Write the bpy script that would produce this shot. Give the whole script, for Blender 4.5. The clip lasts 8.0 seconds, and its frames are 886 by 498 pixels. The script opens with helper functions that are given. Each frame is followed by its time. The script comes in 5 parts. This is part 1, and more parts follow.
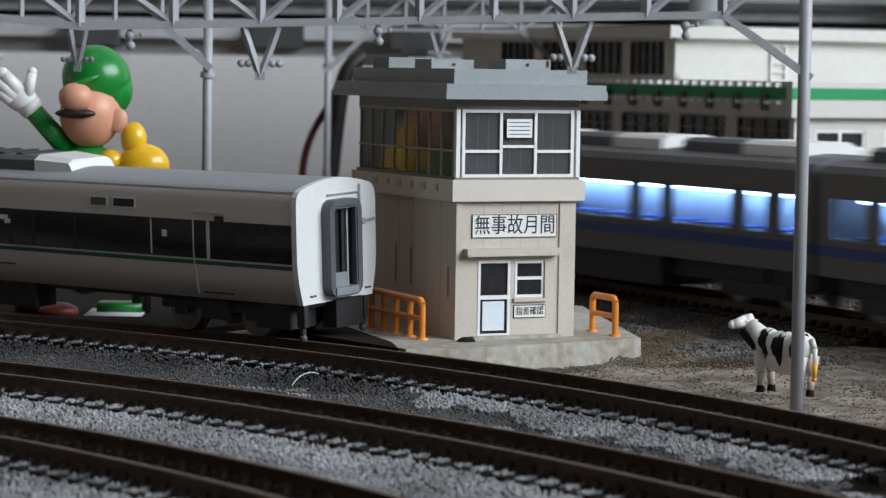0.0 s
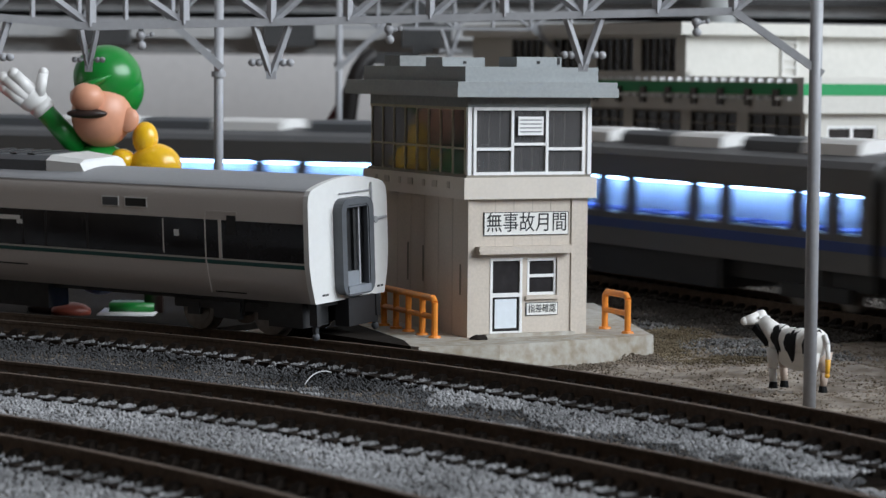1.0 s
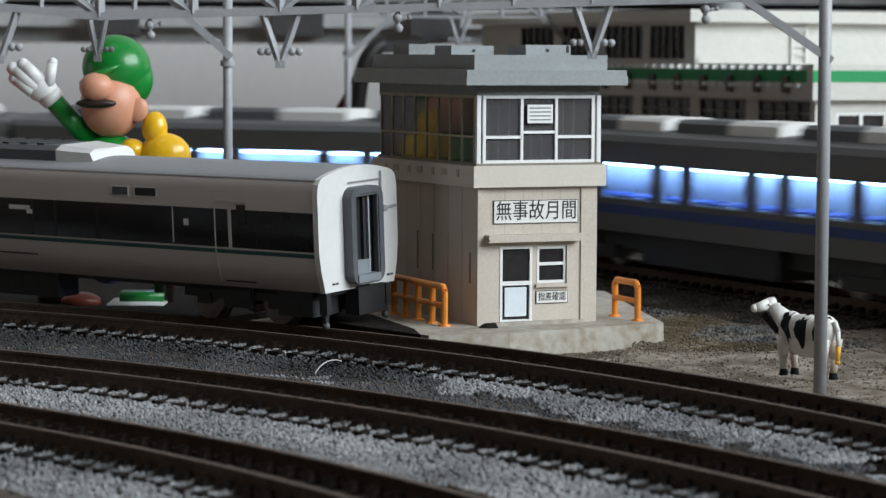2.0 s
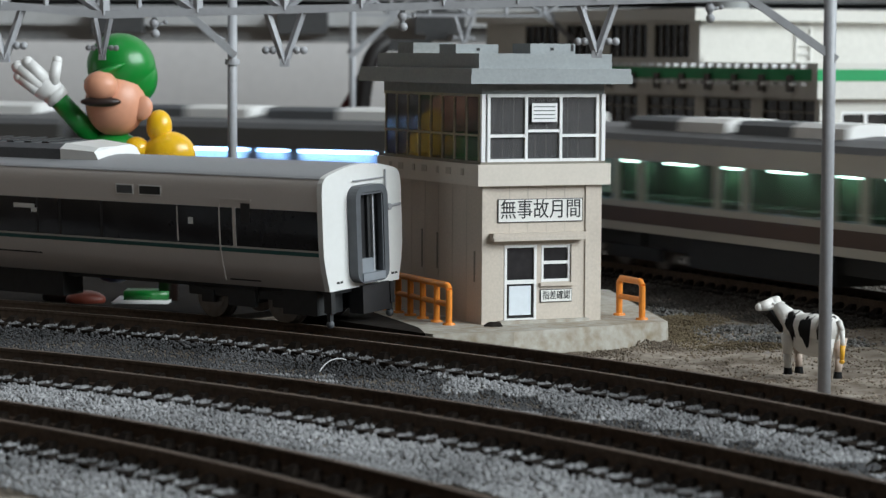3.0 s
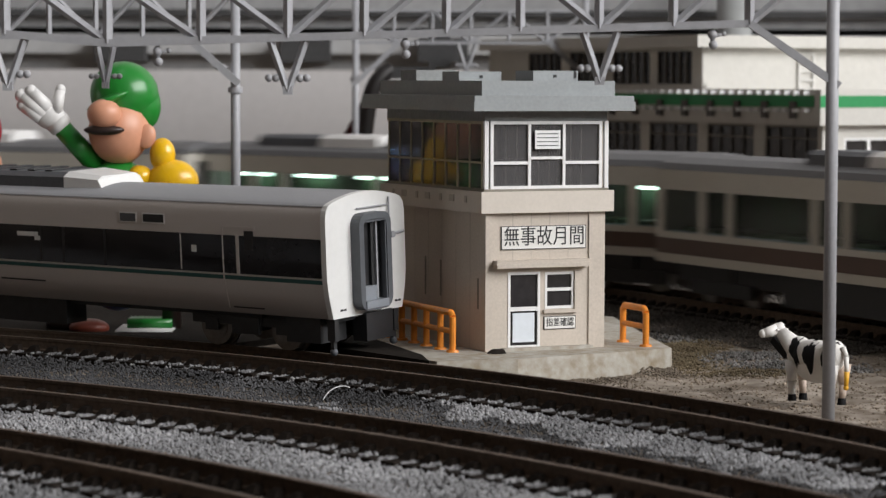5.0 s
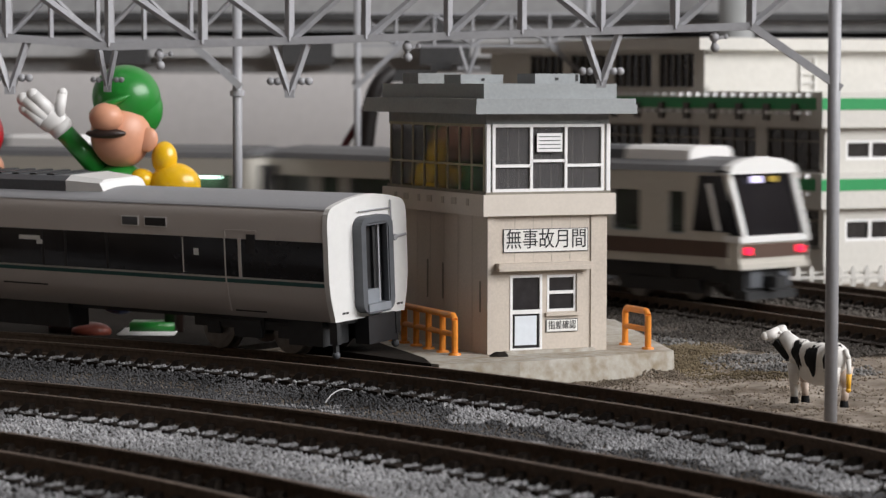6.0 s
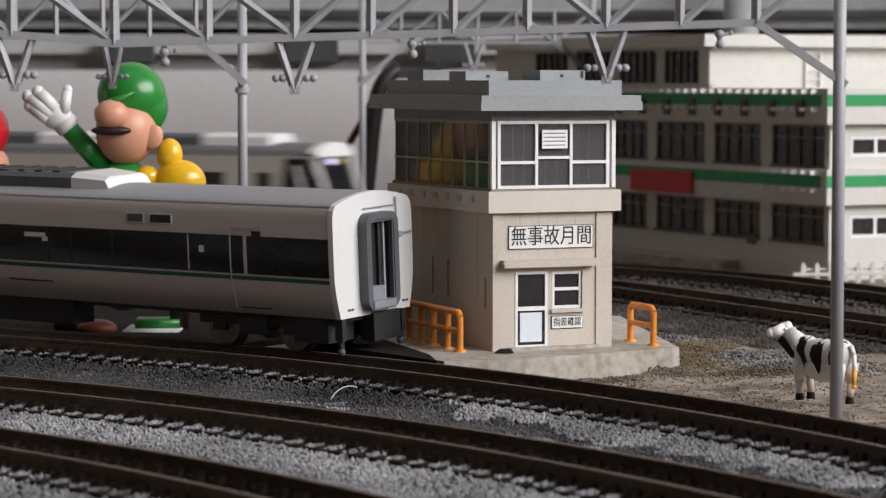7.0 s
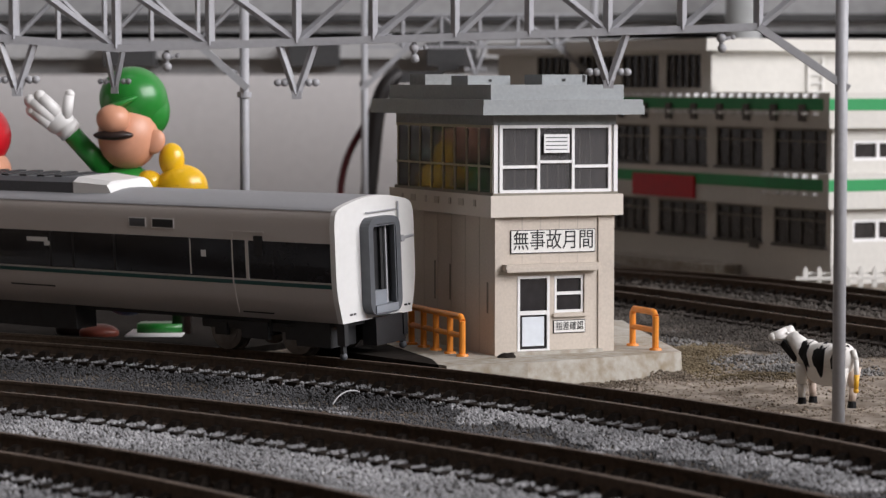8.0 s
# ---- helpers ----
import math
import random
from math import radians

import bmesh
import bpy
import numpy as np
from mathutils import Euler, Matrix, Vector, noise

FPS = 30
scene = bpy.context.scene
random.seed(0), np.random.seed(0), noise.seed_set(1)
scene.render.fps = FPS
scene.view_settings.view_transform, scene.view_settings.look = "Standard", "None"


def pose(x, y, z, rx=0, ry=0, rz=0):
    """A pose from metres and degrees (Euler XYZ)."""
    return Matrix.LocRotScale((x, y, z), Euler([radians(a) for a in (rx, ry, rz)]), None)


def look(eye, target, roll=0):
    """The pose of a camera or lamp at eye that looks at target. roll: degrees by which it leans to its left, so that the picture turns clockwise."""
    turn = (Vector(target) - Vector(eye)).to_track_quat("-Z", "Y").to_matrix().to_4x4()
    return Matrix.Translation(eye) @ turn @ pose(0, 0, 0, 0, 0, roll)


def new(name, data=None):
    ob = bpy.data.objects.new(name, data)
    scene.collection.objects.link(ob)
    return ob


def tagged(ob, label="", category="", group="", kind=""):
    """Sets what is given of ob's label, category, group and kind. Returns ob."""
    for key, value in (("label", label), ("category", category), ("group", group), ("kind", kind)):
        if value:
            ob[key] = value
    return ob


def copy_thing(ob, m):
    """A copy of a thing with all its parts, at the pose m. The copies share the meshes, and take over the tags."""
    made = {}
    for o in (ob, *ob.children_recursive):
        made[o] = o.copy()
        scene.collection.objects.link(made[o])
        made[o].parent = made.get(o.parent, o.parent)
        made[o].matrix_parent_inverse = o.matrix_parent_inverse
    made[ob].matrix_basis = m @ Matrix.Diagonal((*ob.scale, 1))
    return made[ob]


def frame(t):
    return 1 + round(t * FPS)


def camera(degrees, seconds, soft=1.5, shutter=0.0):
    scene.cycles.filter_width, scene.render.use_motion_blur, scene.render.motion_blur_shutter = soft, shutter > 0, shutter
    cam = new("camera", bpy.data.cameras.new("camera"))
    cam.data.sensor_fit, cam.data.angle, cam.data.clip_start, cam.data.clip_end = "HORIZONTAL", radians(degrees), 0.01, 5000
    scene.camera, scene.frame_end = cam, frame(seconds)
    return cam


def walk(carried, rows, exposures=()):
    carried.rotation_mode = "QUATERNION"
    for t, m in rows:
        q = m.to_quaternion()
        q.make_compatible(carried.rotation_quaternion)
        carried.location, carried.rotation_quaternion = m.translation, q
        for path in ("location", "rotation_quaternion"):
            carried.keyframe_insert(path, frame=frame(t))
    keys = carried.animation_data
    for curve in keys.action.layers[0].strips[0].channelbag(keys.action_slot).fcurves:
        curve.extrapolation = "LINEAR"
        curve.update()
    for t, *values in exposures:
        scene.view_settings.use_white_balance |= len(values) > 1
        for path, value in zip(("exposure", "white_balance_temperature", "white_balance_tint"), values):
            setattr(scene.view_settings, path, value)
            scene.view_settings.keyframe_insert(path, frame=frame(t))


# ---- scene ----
FOV = 18.95
cam = camera(FOV, 8.0, soft=1.3, shutter=0.9)
cam.data.dof.use_dof = True
cam.data.dof.focus_distance = 0.375
cam.data.dof.aperture_fstop = 80.0
EYE = (0.0, 0.0, 0.04265)
# seconds, yaw, pitch, roll: a hand-held camera that only sways
SWAY = [
    (0.0, -0.843, -3.892, -0.88), (0.5, -0.765, -3.859, -0.68), (1.0, -0.584, -3.938, -0.541),
    (2.5, -0.349, -4.240, -0.262), (3.0, -0.280, -4.220, -0.334), (3.5, -0.160, -4.104, -0.287),
    (4.0, -0.102, -3.881, -0.285), (4.5, -0.168, -3.725, -0.240), (6.0, -0.158, -3.567, -0.094),
    (6.5, -0.091, -3.610, -0.088), (7.0, -0.046, -3.637, -0.046), (7.5, -0.020, -3.574, -0.054),
    (8.0, 0.0, -3.543, 0.0),
]


def aim(yaw, pitch, roll):
    turn = pose(0, 0, 0, 0, 0, yaw) @ pose(0, 0, 0, pitch, 0, 0) @ pose(0, 0, 0, 0, roll, 0) @ pose(0, 0, 0, 90, 0, 0)
    return Matrix.Translation(EYE) @ turn


EXPOSURES = [(0.0, -0.4, 5750, 3), (1.0, -0.4, 5800, 4), (2.5, -0.35, 5850, 0), (3.5, -0.33, 5900, 0), (4.0, -0.35, 6300, 7), (4.5, -0.4, 6350, 8), (6.0, -0.34, 6350, 9), (8.0, -0.33, 6300, 12)]
walk(cam, [(t, aim(a, b, c)) for t, a, b, c in SWAY], EXPOSURES)

# ---- light ----
world = bpy.data.worlds.new("world")
scene.world = world
world.use_nodes = True
sky = world.node_tree.nodes.new("ShaderNodeTexSky")
sky.sky_type, sky.sun_disc = "NISHITA", False
sky.sun_elevation, sky.sun_rotation = radians(35), radians(120)
world.node_tree.links.new(sky.outputs[0], world.node_tree.nodes["Background"].inputs[0])
world.node_tree.nodes["Background"].inputs[1].default_value = 0.1


def area_lamp(name, eye, target, w, h, power, color):
    data = bpy.data.lights.new(name, "AREA")
    data.shape, data.size, data.size_y, data.energy, data.color = "RECTANGLE", w, h, power, color
    ob = new(name, data)
    ob.matrix_world = look(eye, target)
    return ob


area_lamp("window_light", (1.46, -0.40, 0.92), (0.0, 0.42, 0.02), 1.70, 0.95, 64.0, (1.0, 0.965, 0.945))
# added fill without a real lamp: weak ambient light from above
area_lamp("overhead_fill", (-0.2, 0.25, 1.60), (0.0, 0.45, 0.0), 0.5, 0.5, 1.0, (0.97, 0.96, 1.0))

# ---- helpers for building; all lengths in millimetres ----
MM = 0.001


def P(x, y, z=0, rx=0, ry=0, rz=0):
    return pose(x * MM, y * MM, z * MM, rx, ry, rz)


def part(name, bm, material, parent=None, label="", smooth=False, bevel=0.0, m=None):
    if bevel:
        edges = [e for e in bm.edges if len(e.link_faces) == 2 and e.calc_face_angle(0) > 0.6]
        bmesh.ops.bevel(bm, geom=edges, offset=bevel, segments=2, profile=0.6, affect="EDGES", clamp_overlap=True)
    bmesh.ops.scale(bm, vec=(MM, MM, MM), verts=bm.verts)
    bmesh.ops.recalc_face_normals(bm, faces=bm.faces)
    me = bpy.data.meshes.new(name)
    bm.to_mesh(me)
    bm.free()
    for mt in (material if isinstance(material, (list, tuple)) else [material]):
        me.materials.append(mt)
    if smooth:
        me.polygons.foreach_set("use_smooth", [True] * len(me.polygons))
    ob = new(name, me)
    if parent:
        ob.parent = parent
    if m is not None:
        ob.matrix_basis = m
    if label:
        ob["label"] = label
    return ob


def empty(name, m, label, category, group="", kind=""):
    ob = new(name)
    ob.empty_display_size = 0.01
    ob.matrix_basis = m
    return tagged(ob, label, category, group, kind)


def B(*boxes):
    """A bmesh of boxes (x0, x1, y0, y1, z0, z1)."""
    bm = bmesh.new()
    for b in boxes:
        box(bm, *b)
    return bm


def box(bm, x0, x1, y0, y1, z0, z1, mi=0):
    v = [bm.verts.new(c) for c in ((x0, y0, z0), (x1, y0, z0), (x1, y1, z0), (x0, y1, z0), (x0, y0, z1), (x1, y0, z1), (x1, y1, z1), (x0, y1, z1))]
    for q in ((0, 3, 2, 1), (4, 5, 6, 7), (0, 1, 5, 4), (1, 2, 6, 5), (2, 3, 7, 6), (3, 0, 4, 7)):
        bm.faces.new([v[i] for i in q]).material_index = mi


def tube(bm, a, b, r0, r1=None, seg=10, mi=0):
    """A rod from a to b."""
    r1 = r0 if r1 is None else r1
    a, b = Vector(a), Vector(b)
    q = (b - a).to_track_quat("Z", "Y")
    rings = []
    for c, r in ((a, r0), (b, r1)):
        rings.append([bm.verts.new(c + q @ Vector((r * math.cos(6.28319 * i / seg), r * math.sin(6.28319 * i / seg), 0))) for i in range(seg)])
    for i in range(seg):
        bm.faces.new((rings[0][i], rings[0][(i + 1) % seg], rings[1][(i + 1) % seg], rings[1][i])).material_index = mi
    bm.faces.new(rings[0][::-1]).material_index = mi
    bm.faces.new(rings[1]).material_index = mi


def bar(bm, a, b, w, d, mi=0):
    """A rectangular bar from a to b: w in the plane of x and z, d along y."""
    a, b = Vector(a), Vector(b)
    t = (b - a).normalized()
    n = Vector((-t.z, 0, t.x)).normalized() if abs(t.y) < 0.9 else Vector((1, 0, 0))
    s = t.cross(n).normalized()
    v = []
    for c in (a, b):
        for i, j in ((-1, -1), (1, -1), (1, 1), (-1, 1)):
            v.append(bm.verts.new(c + n * (i * w / 2) + s * (j * d / 2)))
    for q in ((0, 1, 2, 3), (7, 6, 5, 4), (0, 4, 5, 1), (1, 5, 6, 2), (2, 6, 7, 3), (3, 7, 4, 0)):
        bm.faces.new([v[i] for i in q]).material_index = mi


def ridged(bm, a, b, w, d):
    """A moulded bar from a to b whose front is a ridge: w across, d along y."""
    a, b = Vector(a), Vector(b)
    t = (b - a).normalized()
    n = Vector((-t.z, 0, t.x)).normalized()
    s = t.cross(n).normalized()
    if s.y < 0:
        s, n = -s, -n
    rings = [[bm.verts.new(c + n * (i * w) + s * (j * d)) for i, j in ((-0.5, 0.5), (0.5, 0.5), (0.5, -0.12), (0.0, -0.5), (-0.5, -0.12))] for c in (a, b)]
    for i in range(5):
        bm.faces.new((rings[0][i], rings[0][(i + 1) % 5], rings[1][(i + 1) % 5], rings[1][i]))
    bm.faces.new(rings[0][::-1])
    bm.faces.new(rings[1])


def ball(bm, c, rx, ry=None, rz=None, mi=0, seg=18, m=None):
    ry, rz = ry or rx, rz or rx
    got = bmesh.ops.create_uvsphere(bm, u_segments=seg, v_segments=max(8, seg * 2 // 3), radius=1)["verts"]
    t = Matrix.Translation(c) @ (m or Matrix()) @ Matrix.Diagonal((rx, ry, rz, 1))
    bmesh.ops.transform(bm, matrix=t, verts=got)
    for f in {f for v in got for f in v.link_faces}:
        f.material_index = mi


def sweep(bm, path, section, closed_section=True, cap=True, mi=0):
    """Section (offset to the path's left, height) along a path of (x, y, heading) in degrees."""
    rings = []
    for x, y, h in path:
        nx, ny = -math.sin(radians(h)), math.cos(radians(h))
        rings.append([bm.verts.new((x + nx * o, y + ny * o, z)) for o, z in section])
    n = len(section)
    for r, s in zip(rings, rings[1:]):
        for i in range(n if closed_section else n - 1):
            bm.faces.new((r[i], r[(i + 1) % n], s[(i + 1) % n], s[i])).material_index = mi
    if cap and closed_section:
        bm.faces.new(rings[0]).material_index = mi
        bm.faces.new(rings[-1][::-1]).material_index = mi


def extrude_x(bm, section, x0, x1, mi=0):
    """A section of (y, z) drawn out along x."""
    r = [[bm.verts.new((x, y, z)) for y, z in section] for x in (x0, x1)]
    n = len(section)
    for i in range(n):
        bm.faces.new((r[0][i], r[0][(i + 1) % n], r[1][(i + 1) % n], r[1][i])).material_index = mi
    bm.faces.new(r[0][::-1]).material_index = mi
    bm.faces.new(r[1]).material_index = mi


def rounded(y0, y1, z0, z1, r, n=5):
    """The corners of a rounded rectangle, as (y, z)."""
    out = []
    for cy, cz, a in ((y1 - r, z1 - r, 0), (y0 + r, z1 - r, 90), (y0 + r, z0 + r, 180), (y1 - r, z0 + r, 270)):
        for i in range(n + 1):
            q = radians(a + 90 * i / n)
            out.append((cy + r * math.cos(q), cz + r * math.sin(q)))
    return out


def ring_x(outer, inner, x0, x1):
    """A frame between two outlines of as many (y, z), from x0 to x1."""
    bm = bmesh.new()
    n = len(outer)
    g = [[bm.verts.new((x, y, z)) for y, z in o] for x in (x0, x1) for o in (outer, inner)]
    for i in range(n):
        j = (i + 1) % n
        for a, b in ((0, 1), (1, 3), (3, 2), (2, 0)):
            bm.faces.new((g[a][i], g[a][j], g[b][j], g[b][i]))
    return bm


def text_mesh(body, size, width=None):
    cu = bpy.data.curves.new("text", "FONT")
    cu.body, cu.size, cu.extrude, cu.align_x, cu.align_y = body, size * MM, 0.00003, "CENTER", "CENTER"
    ob = bpy.data.objects.new("text", cu)
    scene.collection.objects.link(ob)
    dg = bpy.context.evaluated_depsgraph_get()
    me = bpy.data.meshes.new_from_object(ob.evaluated_get(dg))
    bpy.data.objects.remove(ob)
    xs = [v.co.x for v in me.vertices]
    if xs:
        mid, w = (max(xs) + min(xs)) / 2, max(xs) - min(xs)
        k = width * MM / w if width else 1
        for v in me.vertices:
            v.co.x = (v.co.x - mid) * k
    return me


def writing(name, body, size, width, material, parent, m):
    me = text_mesh(body, size, width)
    me.materials.clear()
    me.materials.append(material)
    ob = new(name, me)
    ob.parent = parent
    ob.matrix_basis = m
    return ob


# ---- materials ----
def mat(name, color, rough=0.5, metal=0.0, vary=0.12, grain=900.0, blotch=90.0, bump=0.0, spec=0.5, tint=None, coat=0.0, per=0.0):
    """A surface with grain and blotches; sizes are per metre. tint: the colour of the stains. per: variation from piece to piece."""
    m = bpy.data.materials.new(name)
    m.use_nodes = True
    nt = m.node_tree
    N, L = nt.nodes, nt.links
    bs = N["Principled BSDF"]
    co = N.new("ShaderNodeTexCoord")
    n1, n2 = N.new("ShaderNodeTexNoise"), N.new("ShaderNodeTexNoise")
    n1.inputs["Scale"].default_value, n2.inputs["Scale"].default_value = grain, blotch
    n1.inputs["Detail"].default_value, n2.inputs["Detail"].default_value = 4, 5
    for n in (n1, n2):
        L.new(co.outputs["Object"], n.inputs["Vector"])
    add = N.new("ShaderNodeMath")
    add.operation = "ADD"
    L.new(n1.outputs["Fac"], add.inputs[0])
    L.new(n2.outputs["Fac"], add.inputs[1])
    rp = N.new("ShaderNodeValToRGB")
    e = rp.color_ramp.elements
    e[0].position, e[1].position = 0.32, 0.68
    c = Vector(color[:3])
    d = Vector(tint) if tint else c * (1 - vary * 1.6)
    e[0].color, e[1].color = (*d, 1), (*[min(1, k) for k in c * (1 + vary * 0.6)], 1)
    half = N.new("ShaderNodeMath")
    half.operation = "MULTIPLY"
    half.inputs[1].default_value = 0.5
    L.new(add.outputs[0], half.inputs[0])
    L.new(half.outputs[0], rp.inputs[0])
    out = rp.outputs[0]
    if per:
        oi, hs = N.new("ShaderNodeObjectInfo"), N.new("ShaderNodeHueSaturation")
        mr = N.new("ShaderNodeMapRange")
        mr.inputs[3].default_value, mr.inputs[4].default_value = 1 - per, 1 + per
        L.new(oi.outputs["Random"], mr.inputs[0])
        L.new(mr.outputs[0], hs.inputs["Value"])
        L.new(out, hs.inputs["Color"])
        out = hs.outputs[0]
    L.new(out, bs.inputs["Base Color"])
    r = N.new("ShaderNodeMapRange")
    r.inputs[3].default_value, r.inputs[4].default_value = max(0.02, rough - 0.1), min(1, rough + 0.12)
    L.new(n2.outputs["Fac"], r.inputs[0])
    L.new(r.outputs[0], bs.inputs["Roughness"])
    bs.inputs["Metallic"].default_value = metal
    bs.inputs["Specular IOR Level"].default_value = spec
    bs.inputs["Coat Weight"].default_value = coat
    if bump:
        b = N.new("ShaderNodeBump")
        b.inputs["Strength"].default_value, b.inputs["Distance"].default_value = 0.6, bump * MM
        L.new(n1.outputs["Fac"], b.inputs["Height"])
        L.new(b.outputs[0], bs.inputs["Normal"])
    return m


def glass(name, color=(1, 1, 1), gloss=0.0, rough=0.03, haze=0.0):
    """A thin pane: mostly clear, with a mirror share that grows at a grazing angle, and a grey share that paints the
    haze of a paler interior.
    """
    m = bpy.data.materials.new(name)
    m.use_nodes = True
    nt = m.node_tree
    N, L = nt.nodes, nt.links
    N.remove(N["Principled BSDF"])
    tr, gl, mx, lw = N.new("ShaderNodeBsdfTransparent"), N.new("ShaderNodeBsdfGlossy"), N.new("ShaderNodeMixShader"), N.new("ShaderNodeLayerWeight")
    pw, ad = N.new("ShaderNodeMath"), N.new("ShaderNodeMath")
    tr.inputs[0].default_value = (*color, 1)
    gl.inputs["Roughness"].default_value = rough
    pw.operation, ad.operation = "POWER", "MULTIPLY_ADD"
    pw.inputs[1].default_value = 4.0
    ad.inputs[1].default_value, ad.inputs[2].default_value = 0.35, 0.015 + gloss
    L.new(lw.outputs["Facing"], pw.inputs[0])
    L.new(pw.outputs[0], ad.inputs[0])
    L.new(ad.outputs[0], mx.inputs[0])
    df, md = N.new("ShaderNodeBsdfDiffuse"), N.new("ShaderNodeMixShader")
    df.inputs[0].default_value = (0.45, 0.44, 0.45, 1)
    md.inputs[0].default_value = haze
    L.new(tr.outputs[0], md.inputs[1])
    L.new(df.outputs[0], md.inputs[2])
    L.new(md.outputs[0], mx.inputs[1])
    L.new(gl.outputs[0], mx.inputs[2])
    L.new(mx.outputs[0], N["Material Output"].inputs[0])
    return m


def glow(name, color, strength):
    m = bpy.data.materials.new(name)
    m.use_nodes = True
    bs = m.node_tree.nodes["Principled BSDF"]
    bs.inputs["Base Color"].default_value = (*color, 1)
    bs.inputs["Emission Color"].default_value = (*color, 1)
    bs.inputs["Emission Strength"].default_value = strength
    return m


M_WALLPAINT = mat("beige_wall", (0.57, 0.505, 0.435), 0.62, vary=0.1, grain=2500, blotch=120, bump=0.03)
M_BAND = mat("beige_band", (0.64, 0.585, 0.52), 0.6, vary=0.05, grain=2500, blotch=150)
M_GREYROOF = mat("grey_roof", (0.30, 0.32, 0.33), 0.55, vary=0.10, grain=1800, blotch=200, bump=0.02)
M_DARKROOF = mat("roof_top", (0.26, 0.27, 0.27), 0.7, vary=0.15, grain=1800, blotch=160, bump=0.03)
M_WHITE = mat("white_frame", (0.82, 0.82, 0.82), 0.4, vary=0.04)
M_WHITEPLATE = mat("white_plate", (0.8, 0.79, 0.76), 0.45, vary=0.05)
M_BLACK = mat("black_ink", (0.015, 0.015, 0.017), 0.5, vary=0.2)
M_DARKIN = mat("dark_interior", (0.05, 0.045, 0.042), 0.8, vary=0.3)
M_MULLION = mat("olive_mullion", (0.46, 0.41, 0.30), 0.6, vary=0.15)
M_SILL = mat("dull_frame", (0.23, 0.21, 0.17), 0.6, vary=0.2)
M_ORANGE = mat("orange_plastic", (0.78, 0.27, 0.03), 0.42, vary=0.12, grain=1500, blotch=300)
M_CONCRETE = mat("concrete", (0.47, 0.46, 0.43), 0.85, vary=0.15, grain=700, blotch=90, bump=0.12, tint=(0.25, 0.20, 0.13))
M_STEELGREY = mat("grey_plastic", (0.38, 0.385, 0.41), 0.42, vary=0.08, grain=1600, blotch=200)
M_RAIL = mat("rail", (0.125, 0.092, 0.07), 0.8, 0.0, vary=0.3, grain=1500, blotch=120, spec=0.15)
M_RAILTOP = mat("rail_head", (0.12, 0.09, 0.072), 0.7, 0.0, vary=0.25, grain=1500, blotch=150, spec=0.2)
M_SLEEPER = mat("sleeper", (0.022, 0.017, 0.014), 0.8, vary=0.3, grain=2000, blotch=200, bump=0.05, per=0.25, spec=0.08)
M_GROUND = mat("ground", (0.36, 0.32, 0.275), 0.95, vary=0.3, grain=300, blotch=110, bump=0.5, tint=(0.085, 0.06, 0.04), spec=0.1)
M_BODY = mat("silver_grey_body", (0.60, 0.56, 0.535), 0.4, 0.1, vary=0.03, grain=2500, blotch=60)
M_CARROOF = mat("car_roof", (0.33, 0.335, 0.355), 0.6, vary=0.06, grain=2200, blotch=100, bump=0.01)
M_CAREND = mat("white_end", (0.78, 0.78, 0.77), 0.4, vary=0.03)
M_BANDGLASS = mat("dark_band", (0.014, 0.013, 0.015), 0.12, vary=0.2, spec=0.4)
M_STRIPE = mat("green_stripe", (0.01, 0.08, 0.074), 0.4, vary=0.05)
M_DARKGREY = mat("dark_grey", (0.026, 0.027, 0.029), 0.55, vary=0.25)
M_MIDGREY = mat("blue_grey", (0.10, 0.107, 0.12), 0.5, vary=0.12)
M_FOOTPLATE = mat("footplate_grey", (0.23, 0.25, 0.28), 0.5, vary=0.08)
M_WHEEL = mat("wheel", (0.30, 0.28, 0.26), 0.4, 0.45, vary=0.3)
M_ROOFUNIT = mat("roof_unit", (0.10, 0.105, 0.115), 0.6, vary=0.15, grain=2500, bump=0.02)


# ---- room and table ----
M_BACKWALL = mat("back_wall", (0.66, 0.64, 0.64), 0.9, vary=0.05, grain=300, blotch=6)
M_ROOMWALL = mat("room_wall", (0.15, 0.11, 0.078), 0.9, vary=0.08, grain=300, blotch=6)
M_CEIL = mat("room_ceiling", (0.27, 0.27, 0.27), 0.9, vary=0.04, grain=200, blotch=5)
M_FLOOR = mat("room_floor", (0.22, 0.14, 0.08), 0.6, vary=0.25, grain=200, blotch=12)


def structure(name, bm, material, label, bevel=0.0):
    ob = part(name, bm, material, bevel=bevel)
    return tagged(ob, label, "wall" if "wall" in name else name, kind="structure")


RX, RY0, RY1, RZ0, RZ1 = 1500, -2000, 1000, -750, 1650
structure("wall_back", B((-RX, RX, RY1, RY1 + 60, RZ0, RZ1)), M_BACKWALL, "plain pale grey painted wall behind the layout")
structure("wall_front", B((-RX, RX, RY0 - 60, RY0, RZ0, RZ1)), M_ROOMWALL, "plain dark grey-brown room wall")
structure("wall_side", B((-RX - 60, -RX, RY0, RY1, RZ0, RZ1)), M_ROOMWALL, "plain dark grey-brown room wall")
structure("wall_window", B((RX, RX + 60, RY0, -1270, RZ0, RZ1), (RX, RX + 60, 470, RY1, RZ0, RZ1), (RX, RX + 60, -1270, 470, RZ0, 420), (RX, RX + 60, -1270, 470, 1420, RZ1)),
          M_ROOMWALL, "plain dark grey-brown room wall with a window opening")
structure("ceiling", B((-RX, RX, RY0, RY1, RZ1, RZ1 + 60)), M_CEIL, "plain white room ceiling")
